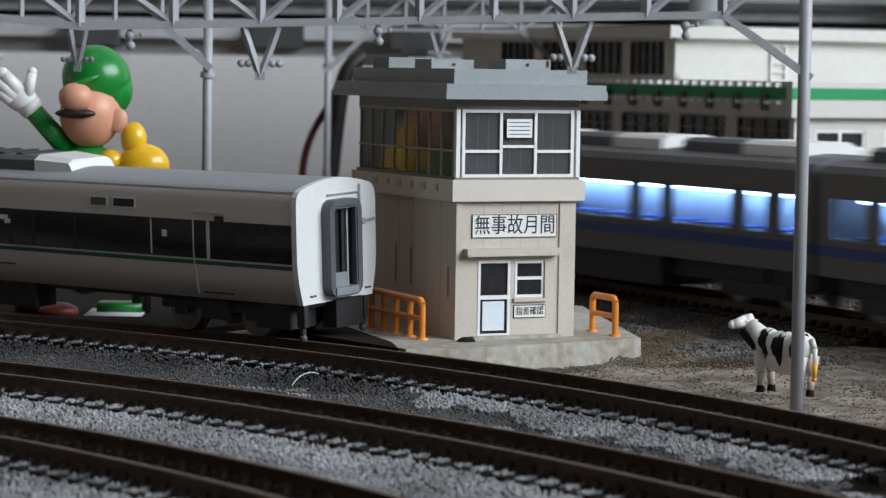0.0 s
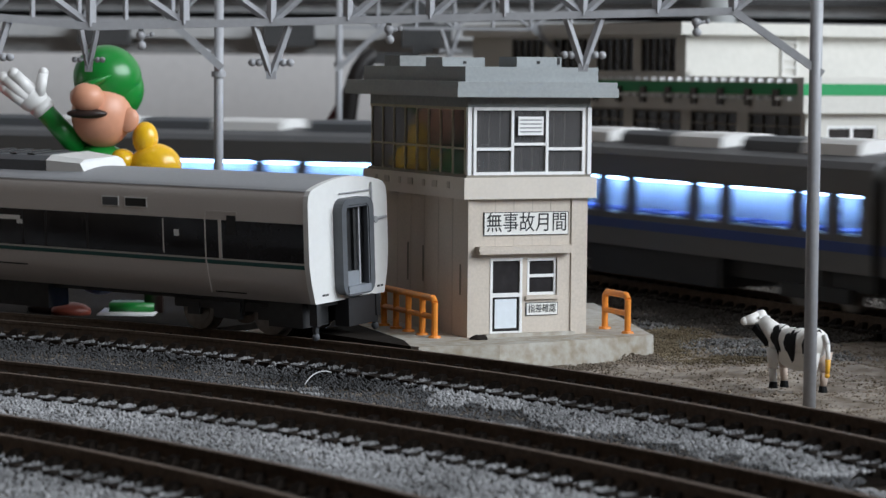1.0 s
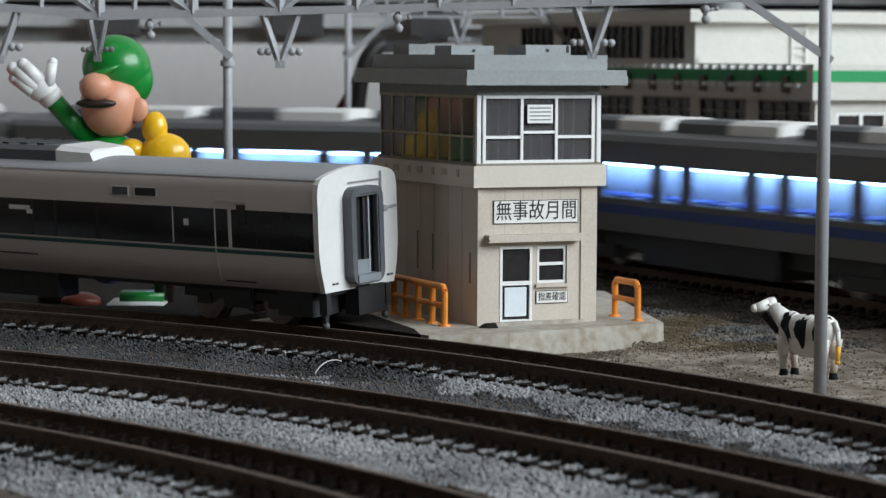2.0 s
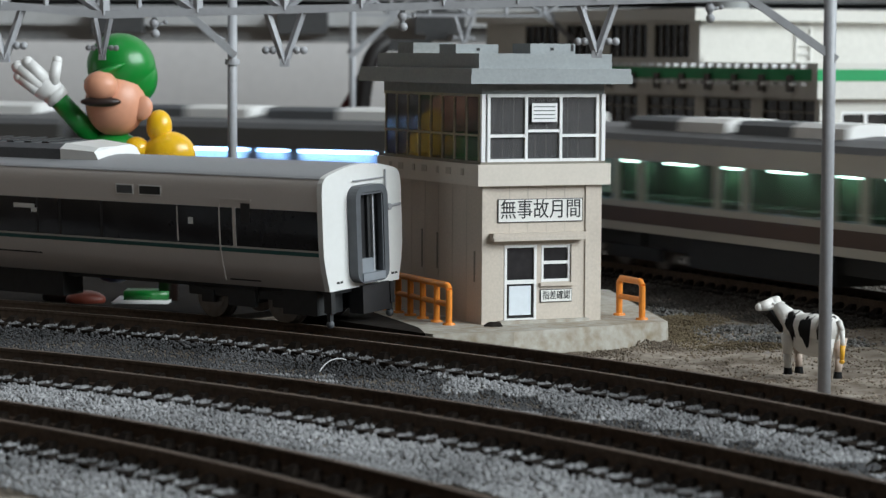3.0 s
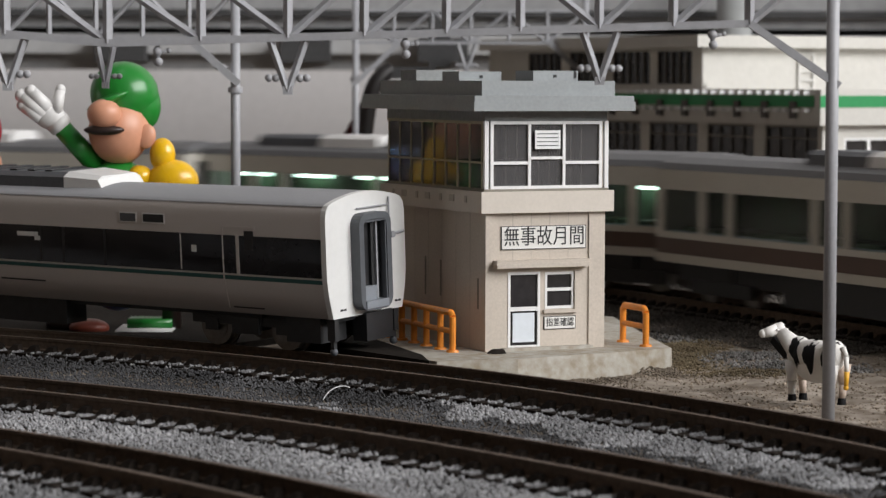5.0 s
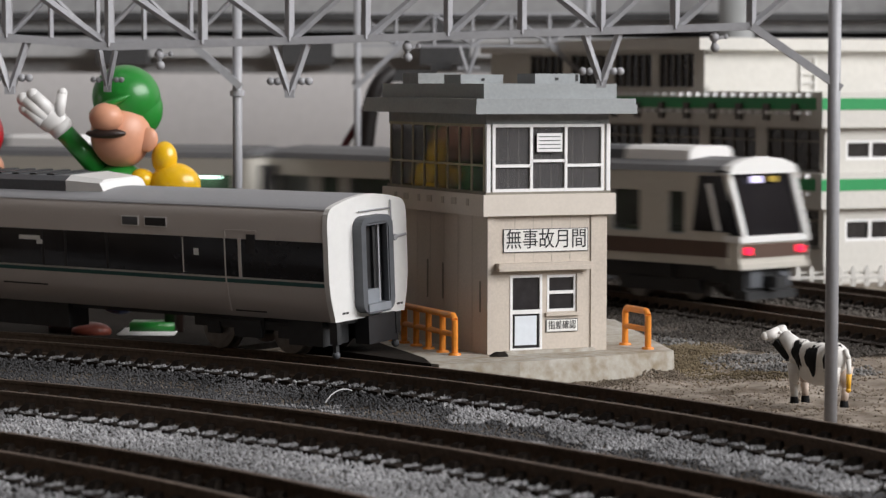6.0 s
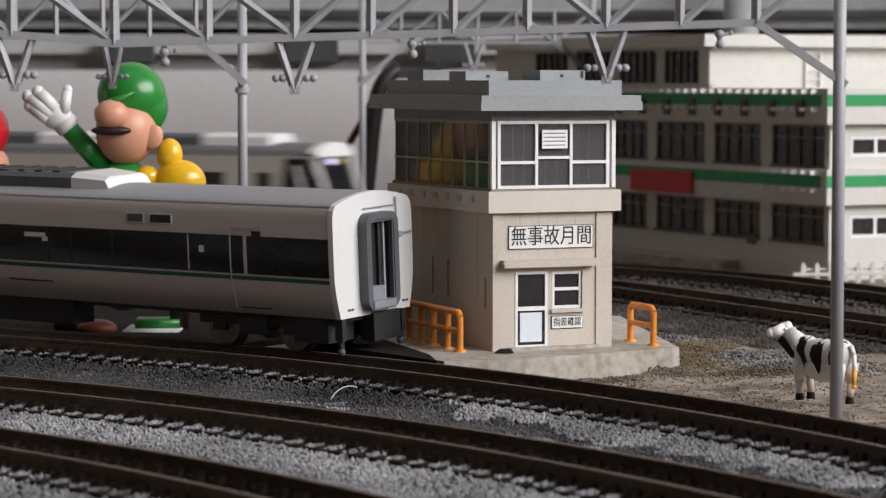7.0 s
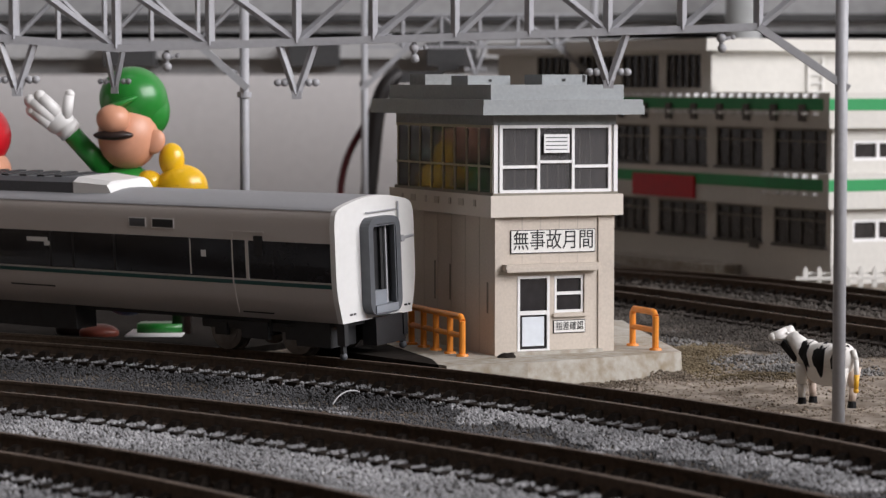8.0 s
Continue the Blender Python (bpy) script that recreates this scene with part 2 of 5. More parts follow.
structure("floor", B((-RX, RX, RY0, RY1, RZ0 - 60, RZ0)), M_FLOOR, "brown wooden room floor")


# ---- ground: one sheet with fine relief ----
class Curve:
    """A curved line: a circle about (cx, cy), met at its ends by straights. s runs along it, 0 at the angle a0."""
    def __init__(self, cx, cy, r, a0, a1):
        self.c, self.r, self.a0, self.a1 = (cx, cy), r, a0, a1

    def at(self, s, off=0.0):
        """x, y and heading at s; off: metres out from the centre."""
        a = self.a0 + math.degrees(s / self.r)
        extra = 0.0
        if a > self.a1:
            extra, a = radians(a - self.a1) * self.r, self.a1
        if a < self.a0:
            extra, a = radians(a - self.a0) * self.r, self.a0
        q = radians(a)
        r = self.r + off
        return (self.c[0] + r * math.sin(q) + extra * math.cos(q), self.c[1] + r * math.cos(q) - extra * math.sin(q), -a)

    def path(self, s0, s1, step, off=0.0):
        n = max(2, int((s1 - s0) / step))
        return [self.at(s0 + (s1 - s0) * i / n, off) for i in range(n + 1)]


LINE_1 = Curve(-229.5, 141.0, 317.0, 20.0, 75.0)
LINE_2 = Curve(-238.0, 85.0, 317.0, 20.0, 70.0)
LINE_3 = Curve(-238.0, 85.0, 280.0, 20.0, 70.0)
LINE_B = Curve(-64.3, 452.1, 116.0, 22.0, 64.0)
LINE_C = Curve(-64.3, 452.1, 153.0, 22.0, 64.0)


def relief(x, y):
    h = 0.7 * noise.noise((x * 0.06, y * 0.06, 0.3)) + 0.45 * noise.noise((x * 0.24, y * 0.24, 1.7)) + 0.22 * noise.noise((x * 0.7, y * 0.7, 4.1))
    if math.hypot(x + 229.5, y - 141.0) < 326:
        h -= 0.6
    return h - 0.25


def ground():
    xs = [-1480, -900, -400, -200] + [-110 + 1.25 * i for i in range(177)] + [200, 400, 900, 1480]
    ys = [-1980, -700, 0, 120, 200] + [232 + 1.25 * i for i in range(291)] + [640, 700, 800, 995]
    bm = bmesh.new()
    g = [[bm.verts.new((x, y, relief(x, y) if -110 <= x <= 110 and 232 <= y <= 595 else -0.3)) for x in xs] for y in ys]
    for a, b in zip(g, g[1:]):
        for i in range(len(xs) - 1):
            bm.faces.new((a[i], a[i + 1], b[i + 1], b[i]))
    ob = part("ground", bm, M_GROUND, smooth=True)
    tagged(ob, "brown-grey scattered earth and gravel on the layout board", "ground", kind="structure")
    top = part("table_board", B((-1480, 1480, -1980, 995, -40, -6)), M_FLOOR)
    tagged(top, "brown wooden board that carries the layout", "table", kind="structure")
    for i, (x, y) in enumerate(((-1400, -1900), (1400, -1900), (-1400, 920), (1400, 920))):
        part("leg", B((x - 30, x + 30, y - 30, y + 30, -750, -40)), M_FLOOR, top)


ground()


def shade_strip():
    """An added dark strip that paints the shade behind and under the standing train."""
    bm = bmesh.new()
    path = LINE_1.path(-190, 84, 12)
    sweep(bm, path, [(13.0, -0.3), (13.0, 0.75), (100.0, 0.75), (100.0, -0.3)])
    tagged(part("trackbed", bm, M_SHADEDIRT), "dark strip that paints the shade behind the standing train", "trackbed", kind="structure")


# near-black: painted shade on strip and platform end, plain dirt on the lump
M_SHADEDIRT = mat("shade_and_dirt", (0.028, 0.024, 0.021), 0.95, vary=0.3, grain=900, blotch=60, bump=0.2, spec=0.04)
shade_strip()


# ---- railway tracks ----
RAIL = [(-0.6, 0), (0.6, 0), (0.6, 0.25), (0.34, 0.42), (0.34, 1.5), (0.42, 1.6), (0.42, 2.0), (-0.42, 2.0), (-0.42, 1.6), (-0.34, 1.5), (-0.34, 0.42), (-0.6, 0.25)]


def sleeper_mesh():
    bm = B((-1.05, 1.05, -9.0, 9.0, 0.2, 1.3))
    for y in (-4.9, 4.9):
        for d in (-1, 1):
            # a moulded chair that grips the rail's web, narrower towards its top
            a, b, c = y + d * 0.4, y + d * 1.9, y + d * 1.15
            v = [bm.verts.new(p) for p in ((-1.05, a, 1.2), (1.05, a, 1.2), (1.05, b, 1.2), (-1.05, b, 1.2), (-0.6, a, 2.25), (0.6, a, 2.25), (0.55, c, 2.1), (-0.55, c, 2.1))]
            for q in ((4, 5, 6, 7), (0, 1, 5, 4), (1, 2, 6, 5), (2, 3, 7, 6), (3, 0, 4, 7)):
                bm.faces.new([v[k] for k in q])
    bmesh.ops.recalc_face_normals(bm, faces=bm.faces)
    bmesh.ops.scale(bm, vec=(MM, MM, MM), verts=bm.verts)
    me = bpy.data.meshes.new("sleeper")
    bm.to_mesh(me)
    bm.free()
    me.materials.append(M_SLEEPER)
    return me


SLEEPER = sleeper_mesh()


def track(line, s0, s1, label, step=3.6, base=0.0):
    top = empty("railway_track", P(0, 0, base), label, "railway track", "tracks of the layout")
    for off in (-4.9, 4.9):
        bm = bmesh.new()
        sweep(bm, line.path(s0, s1, 3.0, off), [(o, z + 1.3) for o, z in RAIL])
        for f in bm.faces:
            f.material_index = 1 if f.calc_center_median().z > 3.28 else 0
        part("rail", bm, [M_RAIL, M_RAILTOP], top)
    s = s0 + 1
    while s < s1:
        x, y, h = line.at(s)
        ob = new("sleeper", SLEEPER)
        ob.parent = top
        ob.matrix_basis = P(x, y, 0, 0, 0, h + 90 - 90)
        s += step
    return top


track(LINE_1, -110, 260, "curved model track with dark brown rails by the signal box")
track(LINE_2, -70, 290, "curved model track with dark brown rails on grey ballast")
track(LINE_3, -70, 260, "inner curved model track with dark brown rails on grey ballast")
track(LINE_B, -130, 290, "curved model track on which the lit train runs")
track(LINE_C, -130, 300, "far curved model track beside the station building")


# ---- signal box ----
TW, TL = 19.4, 35.2
# the last value veils the panes in grey, so the room behind looks paler
M_GLASS = glass("clear_glass", (0.62, 0.62, 0.63), 0.0, 0.06, 0.13)
M_DARKGLASS = mat("dark_pane", (0.03, 0.028, 0.03), 0.15, vary=0.25, grain=700, blotch=150)
M_GROOVE = mat("groove", (0.49, 0.44, 0.38), 0.7, vary=0.1)
M_PAPER = mat("paper_panel", (0.72, 0.77, 0.83), 0.55, vary=0.06)


def frame_parts(parent, x0, x1, z0, z1, bars, y=0.0, w=0.45, d=0.4):
    """A white window frame in the plane y, with bars (x0, x1, z0, z1)."""
    bm = B((x0, x1, y - d, y, z0, z0 + w), (x0, x1, y - d, y, z1 - w, z1), (x0, x0 + w, y - d, y, z0 + w, z1 - w), (x1 - w, x1, y - d, y, z0 + w, z1 - w))
    part("window_frame", bm, M_WHITE, parent)
    for b in bars:
        part("glazing_bar", B((b[0], b[1], y - d - 0.02, y - 0.03, b[2], b[3])), M_WHITE, parent)


def signal_box():
    t = empty("signal_box", P(7.4, 382.4, 3.5, 0, 0, 24.1), "two-storey beige model signal box with a grey flat roof", "building")
    zb, zt, zeb, zet, zst = 20.05, 23.15, 34.8, 37.0, 39.15
    e = 0.45
    # lower storey: four walls with a doorway and a window in the front
    door = (3.7, 8.9, 0.0, 11.4)
    win = (9.7, 14.4, 5.9, 11.3)
    bm = bmesh.new()
    cx, cz = [0, door[0], door[1], win[0], win[1], TW], [0, win[2], 11.3, zb]
    for i in range(5):
        for j in range(3):
            if not (i == 1 and j < 2) and not (i == 3 and j == 1):
                box(bm, cx[i], cx[i + 1], 0, 0.8, cz[j], cz[j + 1])
    bmesh.ops.remove_doubles(bm, verts=bm.verts, dist=0.01)
    part("front_wall", bm, M_WALLPAINT, t)
    part("long_wall", B((0, 0.8, 0.8, TL, 0, zb)), M_WALLPAINT, t)
    part("long_wall", B((TW - 0.8, TW, 0.8, TL, 0, zb)), M_WALLPAINT, t)
    part("rear_wall", B((0.8, TW - 0.8, TL - 0.8, TL, 0, zb)), M_WALLPAINT, t)
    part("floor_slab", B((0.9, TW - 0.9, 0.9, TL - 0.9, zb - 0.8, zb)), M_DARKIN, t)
    part("pilaster", B((0.0, 1.3, -0.25, 0, 0, zb)), M_WALLPAINT, t)
    part("pilaster", B((TW - 2.6, TW, -0.25, 0, 0, zb)), M_WALLPAINT, t)
    for x in (TW - 2.75, 4.4, 7.4, 10.4, 13.4):
        part("joint", B((x, x + 0.13, -0.03, 0.02, 12.6, zb)), M_GROOVE, t)
    for y in (5.0, 10, 15, 20, 25, 30):
        part("joint", B((-0.03, 0.02, y, y + 0.12, 0, zb)), M_GROOVE, t)
    for y, z0, z1 in ((2.0, 6.0, 10.5), (15.2, 7.0, 12.4), (20.8, 6.8, 12.6)):
        part("slit_window", B((-0.04, 0.03, y, y + 0.55, z0, z1)), M_SILL, t)
    # band between the storeys
    eb = 1.05
    part("band", B((-eb, TW + eb, -eb, TL + eb, zb, zt)), M_BAND, t, "beige projecting band", bevel=0.15)
    for i in range(7):
        y = 4.0 + i * 4.4
        part("moulding", B((-eb - 0.12, -eb + 0.1, y, y + (1.7 if i % 2 else 0.8), zt - 1.7, zt - 0.7)), M_GROOVE, t)
    # upper storey: corner posts, frames and panes
    x0, x1, y0, y1 = -e, TW + e, -e, TL + e
    part("lower_rail", B((x0, x1, y0, y1, zt, zt + 0.45)), M_SILL, t)
    part("back_wall", B((x0 + 0.5, x1 - 0.3, y1 - 0.6, y1, zt + 0.45, zeb)), M_WALLPAINT, t)
    part("side_wall", B((x1 - 0.6, x1 - 0.1, y0 + 1.5, y1 - 0.6, zt + 0.45, zeb)), M_WALLPAINT, t)
    zw0, zw1 = zt + 0.35, 33.3
    part("lintel", B((x0 + 0.2, x1 - 0.2, y0 + 0.2, y1 - 0.2, zw1 - 0.05, zeb)), M_DARKROOF, t)
    for a in (x0 + 0.1, x1 - 0.75):
        part("corner_post", B((a, a + 0.62, y0 - 0.15, y0 + 0.5, zw0, zw1)), M_WHITE, t)
    fx0, fx1 = x0 + 1.1, x1 - 1.15
    c0, c1 = fx0 + (fx1 - fx0) * 0.345, fx0 + (fx1 - fx0) * 0.655
    zm = zw0 + (zw1 - zw0) * 0.385
    bars = [(c0 - 0.22, c0 + 0.22, zw0, zw1), (c1 - 0.22, c1 + 0.22, zw0, zw1), (fx0, c0, zm - 0.22, zm + 0.22), (c1, fx1, zm - 0.22, zm + 0.22), (c0, c1, zm + 0.5, zm + 0.9)]
    frame_parts(t, fx0, fx1, zw0, zw1, bars, y0 + 0.35)
    part("pane", B((fx0 + 0.1, fx1 - 0.1, y0 + 0.28, y0 + 0.36, zw0 + 0.1, zw1 - 0.1)), M_GLASS, t)
    for i in range(9):
        x = fx0 + 1.0 + i * 1.75
        part("curtain_fold", B((x, x + 0.25, y0 + 0.9, y0 + 1.0, zw0, zw1)), M_SILL, t)
    # louvred plate in the middle light
    lx0, lx1 = c0 + 0.75, c1 - 0.75
    part("louvre", B((lx0, lx1, y0 - 0.2, y0 - 0.1, zm + 2.0, zw1 - 1.3)), M_MIDGREY, t)
    for i in range(5):
        z = zm + 2.0 + i * (zw1 - 1.75 - zm - 2.0) / 4
        part("louvre_slat", B((lx0, lx1, y0 - 0.32, y0 - 0.2, z, z + 0.42)), M_WHITE, t)
    for a in (lx0, lx1 - 0.3):
        part("louvre_side", B((a, a + 0.3, y0 - 0.33, y0 - 0.2, zm + 2.0, zw1 - 1.3)), M_WHITE, t)
    # long side: many thin mullions and a rail at mid height
    part("pane", B((x0 + 0.22, x0 + 0.3, y0 + 1, y1 - 0.8, zw0 + 0.1, zw1)), M_GLASS, t)
    ys = [y0 + 0.9 + (y1 - y0 - 2) * i / 8 for i in range(9)]
    for y in ys:
        part("mullion", B((x0 + 0.05, x0 + 0.4, y - 0.14, y + 0.14, zw0, zw1)), M_MULLION, t)
    part("transom", B((x0 + 0.08, x0 + 0.4, y0 + 0.5, y1 - 0.5, zm - 0.1, zm + 0.2)), M_MULLION, t)
    part("head_rail", B((x0 + 0.05, x0 + 0.4, y0 + 0.5, y1 - 0.5, zw1 - 0.4, zw1)), M_MULLION, t)
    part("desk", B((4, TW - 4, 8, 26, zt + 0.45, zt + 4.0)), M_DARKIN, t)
    # roof
    part("eave", B((-3.3, TW + 3.3, -3.3, TL + 3.3, zeb, zet - 0.9), (-3.15, TW + 3.15, -3.15, TL + 3.15, zet - 0.9, zet)), M_GREYROOF, t, "grey projecting eave", bevel=0.12)
    part("parapet", B((-1.05, TW + 1.05, -1.05, TL + 1.05, zet, zst)), M_GREYROOF, t, bevel=0.12)
    part("roof_box", B((2.2, 9.2, 14, 20, zst, zst + 1.35)), M_GREYROOF, t, bevel=0.1)
    part("roof_box", B((10.6, 18.0, 6, 12, zst, zst + 1.5)), M_GREYROOF, t, bevel=0.1)
    part("roof_box", B((1.0, 7.5, 27, 33, zst, zst + 1.6)), M_DARKROOF, t, bevel=0.1)
    part("roof_bolt", B((13.9, 14.4, 5.9, 6, zst + 0.5, zst + 0.9)), M_BLACK, t)
    part("roof_bolt", B((17.3, 17.7, 5.9, 6, zst + 0.4, zst + 1.4)), M_BLACK, t)
    part("roof_bolt", B((5.6, 6.1, 13.9, 14, zst + 0.4, zst + 0.8)), M_BLACK, t)
    # sign with five large characters
    sg = part("sign", B((2.65, 16.2, -0.2, -0.02, 14.8, 18.0)), M_WHITEPLATE, t, "white sign with black border and characters")
    part("sign_border", B((2.55, 16.3, -0.19, -0.01, 14.7, 14.8), (2.55, 16.3, -0.19, -0.01, 18.0, 18.1), (2.55, 2.65, -0.19, -0.01, 14.8, 18.0), (16.2, 16.3, -0.19, -0.01, 14.8, 18.0)), M_DARKGREY, sg)
    writing("lettering", "無事故月間", 3.0, 12.9, M_BLACK, sg, P(9.43, -0.23, 16.4, 90, 0, 0))
    # canopy, door, small window and small sign
    part("canopy", B((1.2, 16.5, -1.7, 0, 12.1, 12.75), (1.2, 16.5, -1.6, 0, 12.75, 13.2)), M_WALLPAINT, t, bevel=0.1)
    bm = bmesh.new()
    tube(bm, (1.35, -1.3, 12.75), (1.35, -1.9, 12.75), 0.4, 0.34)
    part("lamp_stub", bm, M_WALLPAINT, t)
    dz = part("door", B((4.0, 8.6, 0.2, 0.5, 0.1, 11.2)), M_DARKGLASS, t, "white-framed glazed door with a pale lower panel")
    part("door_frame", B((3.7, 4.1, -0.1, 0.5, 0, 11.4), (8.5, 8.9, -0.1, 0.5, 0, 11.4), (4.1, 8.5, -0.1, 0.5, 11.0, 11.4), (4.1, 8.5, -0.1, 0.5, 0, 0.7), (4.1, 8.5, -0.1, 0.5, 5.7, 6.3)), M_WHITE, dz)
    part("door_panel", B((4.55, 8.05, 0.02, 0.21, 1.15, 5.4)), M_PAPER, dz, bevel=0.3)
    w = part("window", B((9.9, 14.2, 0.25, 0.45, 6.1, 11.1)), M_DARKGLASS, t, "small white two-light window")
    part("window_frame", B((9.7, 10.05, -0.05, 0.5, 5.9, 11.3), (14.05, 14.4, -0.05, 0.5, 5.9, 11.3), (10.05, 14.05, -0.05, 0.5, 10.9, 11.3), (10.05, 14.05, -0.05, 0.5, 5.9, 6.3), (10.05, 14.05, -0.08, 0.5, 8.5, 8.95)), M_WHITE, w)
    part("window_sill", B((9.4, 14.9, -0.5, 0, 5.3, 5.8)), M_WALLPAINT, w)
    part("window_side", B((14.45, 15.0, -0.35, 0, 5.8, 11.4)), M_WALLPAINT, w)
    s2 = part("small_sign", B((9.6, 14.6, -0.2, -0.01, 3.0, 4.7)), M_WHITEPLATE, t, "small white sign with black characters")
    part("sign_border", B((9.5, 14.7, -0.16, -0.005, 2.9, 3.0), (9.5, 14.7, -0.16, -0.005, 4.7, 4.8), (9.5, 9.6, -0.16, -0.005, 3.0, 4.7), (14.6, 14.7, -0.16, -0.005, 3.0, 4.7)), M_DARKGREY, s2)
    writing("lettering", "指差確認", 1.35, 4.5, M_BLACK, s2, P(12.1, -0.23, 3.85, 90, 0, 0))
    part("door_step", B((2.6, 17.0, -1.3, 0, 0, 0.45)), M_CONCRETE, t, bevel=0.1)


signal_box()


def platform():
    """A worn slab whose long front edge follows the track."""
    bm = bmesh.new()
    path = [(-22, 399), (-12, 385), (0.5, 368.5), (12, 372), (24, 380), (35.2, 388), (34.5, 394), (30, 440), (0, 445), (-20, 425)]
    lo = [bm.verts.new((x, y, -1.2)) for x, y in path]
    hi = [bm.verts.new((x * 0.995, y + 0.4, 3.5)) for x, y in path]
    n = len(path)
    for i in range(n):
        bm.faces.new((lo[i], lo[(i + 1) % n], hi[(i + 1) % n], hi[i]))
    bm.faces.new(hi)
    bm.faces.new(lo[::-1])
    ob = part("platform", bm, M_CONCRETE, bevel=0.35)
    tagged(ob, "low worn concrete platform slab under the signal box", "platform", kind="structure")


platform()


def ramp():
    """The dark brown end of the platform towards the train, its shade painted in, a little proud of the slab."""
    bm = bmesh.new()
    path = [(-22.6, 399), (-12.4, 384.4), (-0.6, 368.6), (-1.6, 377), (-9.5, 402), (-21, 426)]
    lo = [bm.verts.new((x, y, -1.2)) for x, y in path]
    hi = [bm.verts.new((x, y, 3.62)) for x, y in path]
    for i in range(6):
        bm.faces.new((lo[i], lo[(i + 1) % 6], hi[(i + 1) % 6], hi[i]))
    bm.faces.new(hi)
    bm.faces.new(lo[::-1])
    tagged(part("platform_ramp", bm, M_SHADEDIRT, bevel=0.2), "dark brown end of the platform beside the train, with shade in its colour", "platform", kind="structure")


ramp()


def railing(m, posts, length, label, h=7.0):
    """Posts on round feet, joined by a top rail with a rounded bend and a middle rail; it runs along local x."""
    t = empty("safety_railing", m, label, "railing", "orange railings")
    for x in posts:
        bm = bmesh.new()
        tube(bm, (x, 0, 0.2), (x, 0, h - 0.6 if x in (posts[0], posts[-1]) else h), 0.48, seg=12)
        p = part("post", bm, M_ORANGE, t, smooth=False)
        bm = bmesh.new()
        tube(bm, (x, 0, -0.1), (x, 0, 0.32), 1.0, 0.85, seg=14)
        part("foot", bm, M_ORANGE, p)
    a, b = posts[0], posts[-1]
    bm = bmesh.new()
    tube(bm, (a + 0.6, 0, h), (b - 0.6, 0, h), 0.5, seg=12)
    tube(bm, (a, 0, h - 0.62), (a + 0.65, 0, h), 0.49, seg=12)
    tube(bm, (b, 0, h - 0.62), (b - 0.65, 0, h), 0.49, seg=12)
    part("top_rail", bm, M_ORANGE, t)
    bm = bmesh.new()
    tube(bm, (a, 0, h * 0.52), (b, 0, h * 0.52), 0.42, seg=12)
    part("middle_rail", bm, M_ORANGE, t)
    return t



railing(P(28.5, 397.4, 3.5, 0, 0, -67), (0.0, 7.4), 7.4, "short orange model railing on the platform beside the signal box", h=5.6)
railing(P(-6.6, 403.7, 3.5, 0, 0, -67), (0.0, 4.75, 9.5, 14.25, 19.5, 24.0), 24.0, "orange model railing along the platform edge by the train", h=5.7)


# ---- ballast: loose stones in banks along the tracks, and rubble on the earth ----
M_STONE = bpy.data.materials.new("ballast_stone")


def stone_material(m, dark, light):
    m.use_nodes = True
    nt = m.node_tree
    N, L = nt.nodes, nt.links
    g, r, n, mx = N.new("ShaderNodeNewGeometry"), N.new("ShaderNodeValToRGB"), N.new("ShaderNodeTexNoise"), N.new("ShaderNodeMixRGB")
    co = N.new("ShaderNodeTexCoord")
    r.color_ramp.elements[0].color, r.color_ramp.elements[1].color = (*dark, 1), (*light, 1)
    n.inputs["Scale"].default_value = 2200
    L.new(co.outputs["Object"], n.inputs["Vector"])
    L.new(g.outputs["Random Per Island"], r.inputs[0])
    mx.blend_type = "MULTIPLY"
    mx.inputs[0].default_value = 0.45
    L.new(r.outputs[0], mx.inputs[1])
    L.new(n.outputs["Fac"], mx.inputs[2])
    # dirt in patches
    d, dr, dm = N.new("ShaderNodeTexNoise"), N.new("ShaderNodeMapRange"), N.new("ShaderNodeMixRGB")
    d.inputs["Scale"].default_value, d.inputs["Detail"].default_value = 55, 3
    L.new(co.outputs["Object"], d.inputs["Vector"])
    dr.inputs[1].default_value, dr.inputs[2].default_value = 0.36, 0.62
    dr.inputs[3].default_value, dr.inputs[4].default_value = 0.55, 1.1
    L.new(d.outputs["Fac"], dr.inputs[0])
    dm.blend_type = "MULTIPLY"
    dm.inputs[0].default_value = 1.0
    L.new(mx.outputs[0], dm.inputs[1])
    L.new(dr.outputs[0], dm.inputs[2])
    L.new(dm.outputs[0], N["Principled BSDF"].inputs["Base Color"])
    N["Principled BSDF"].inputs["Roughness"].default_value = 0.8
    N["Principled BSDF"].inputs["Specular IOR Level"].default_value = 0.15
    return m


stone_material(M_STONE, (0.27, 0.27, 0.28), (0.56, 0.56, 0.575))
M_GRITSHADE = stone_material(bpy.data.materials.new("grit_and_shade"), (0.09, 0.09, 0.095), (0.17, 0.17, 0.177))
# dull stone, its colour darkened further for the shade under the running train
M_STONEDIM = stone_material(bpy.data.materials.new("dull_stone"), (0.055, 0.047, 0.04), (0.20, 0.18, 0.162))
M_RUBBLE = stone_material(bpy.data.materials.new("earth_rubble"), (0.18, 0.14, 0.105), (0.42, 0.35, 0.275))
M_HEAP = stone_material(bpy.data.materials.new("pale_stone"), (0.12, 0.115, 0.11), (0.44, 0.43, 0.42))
M_MOSS = stone_material(bpy.data.materials.new("dry_moss"), (0.15, 0.115, 0.07), (0.33, 0.265, 0.17))
ICO = None


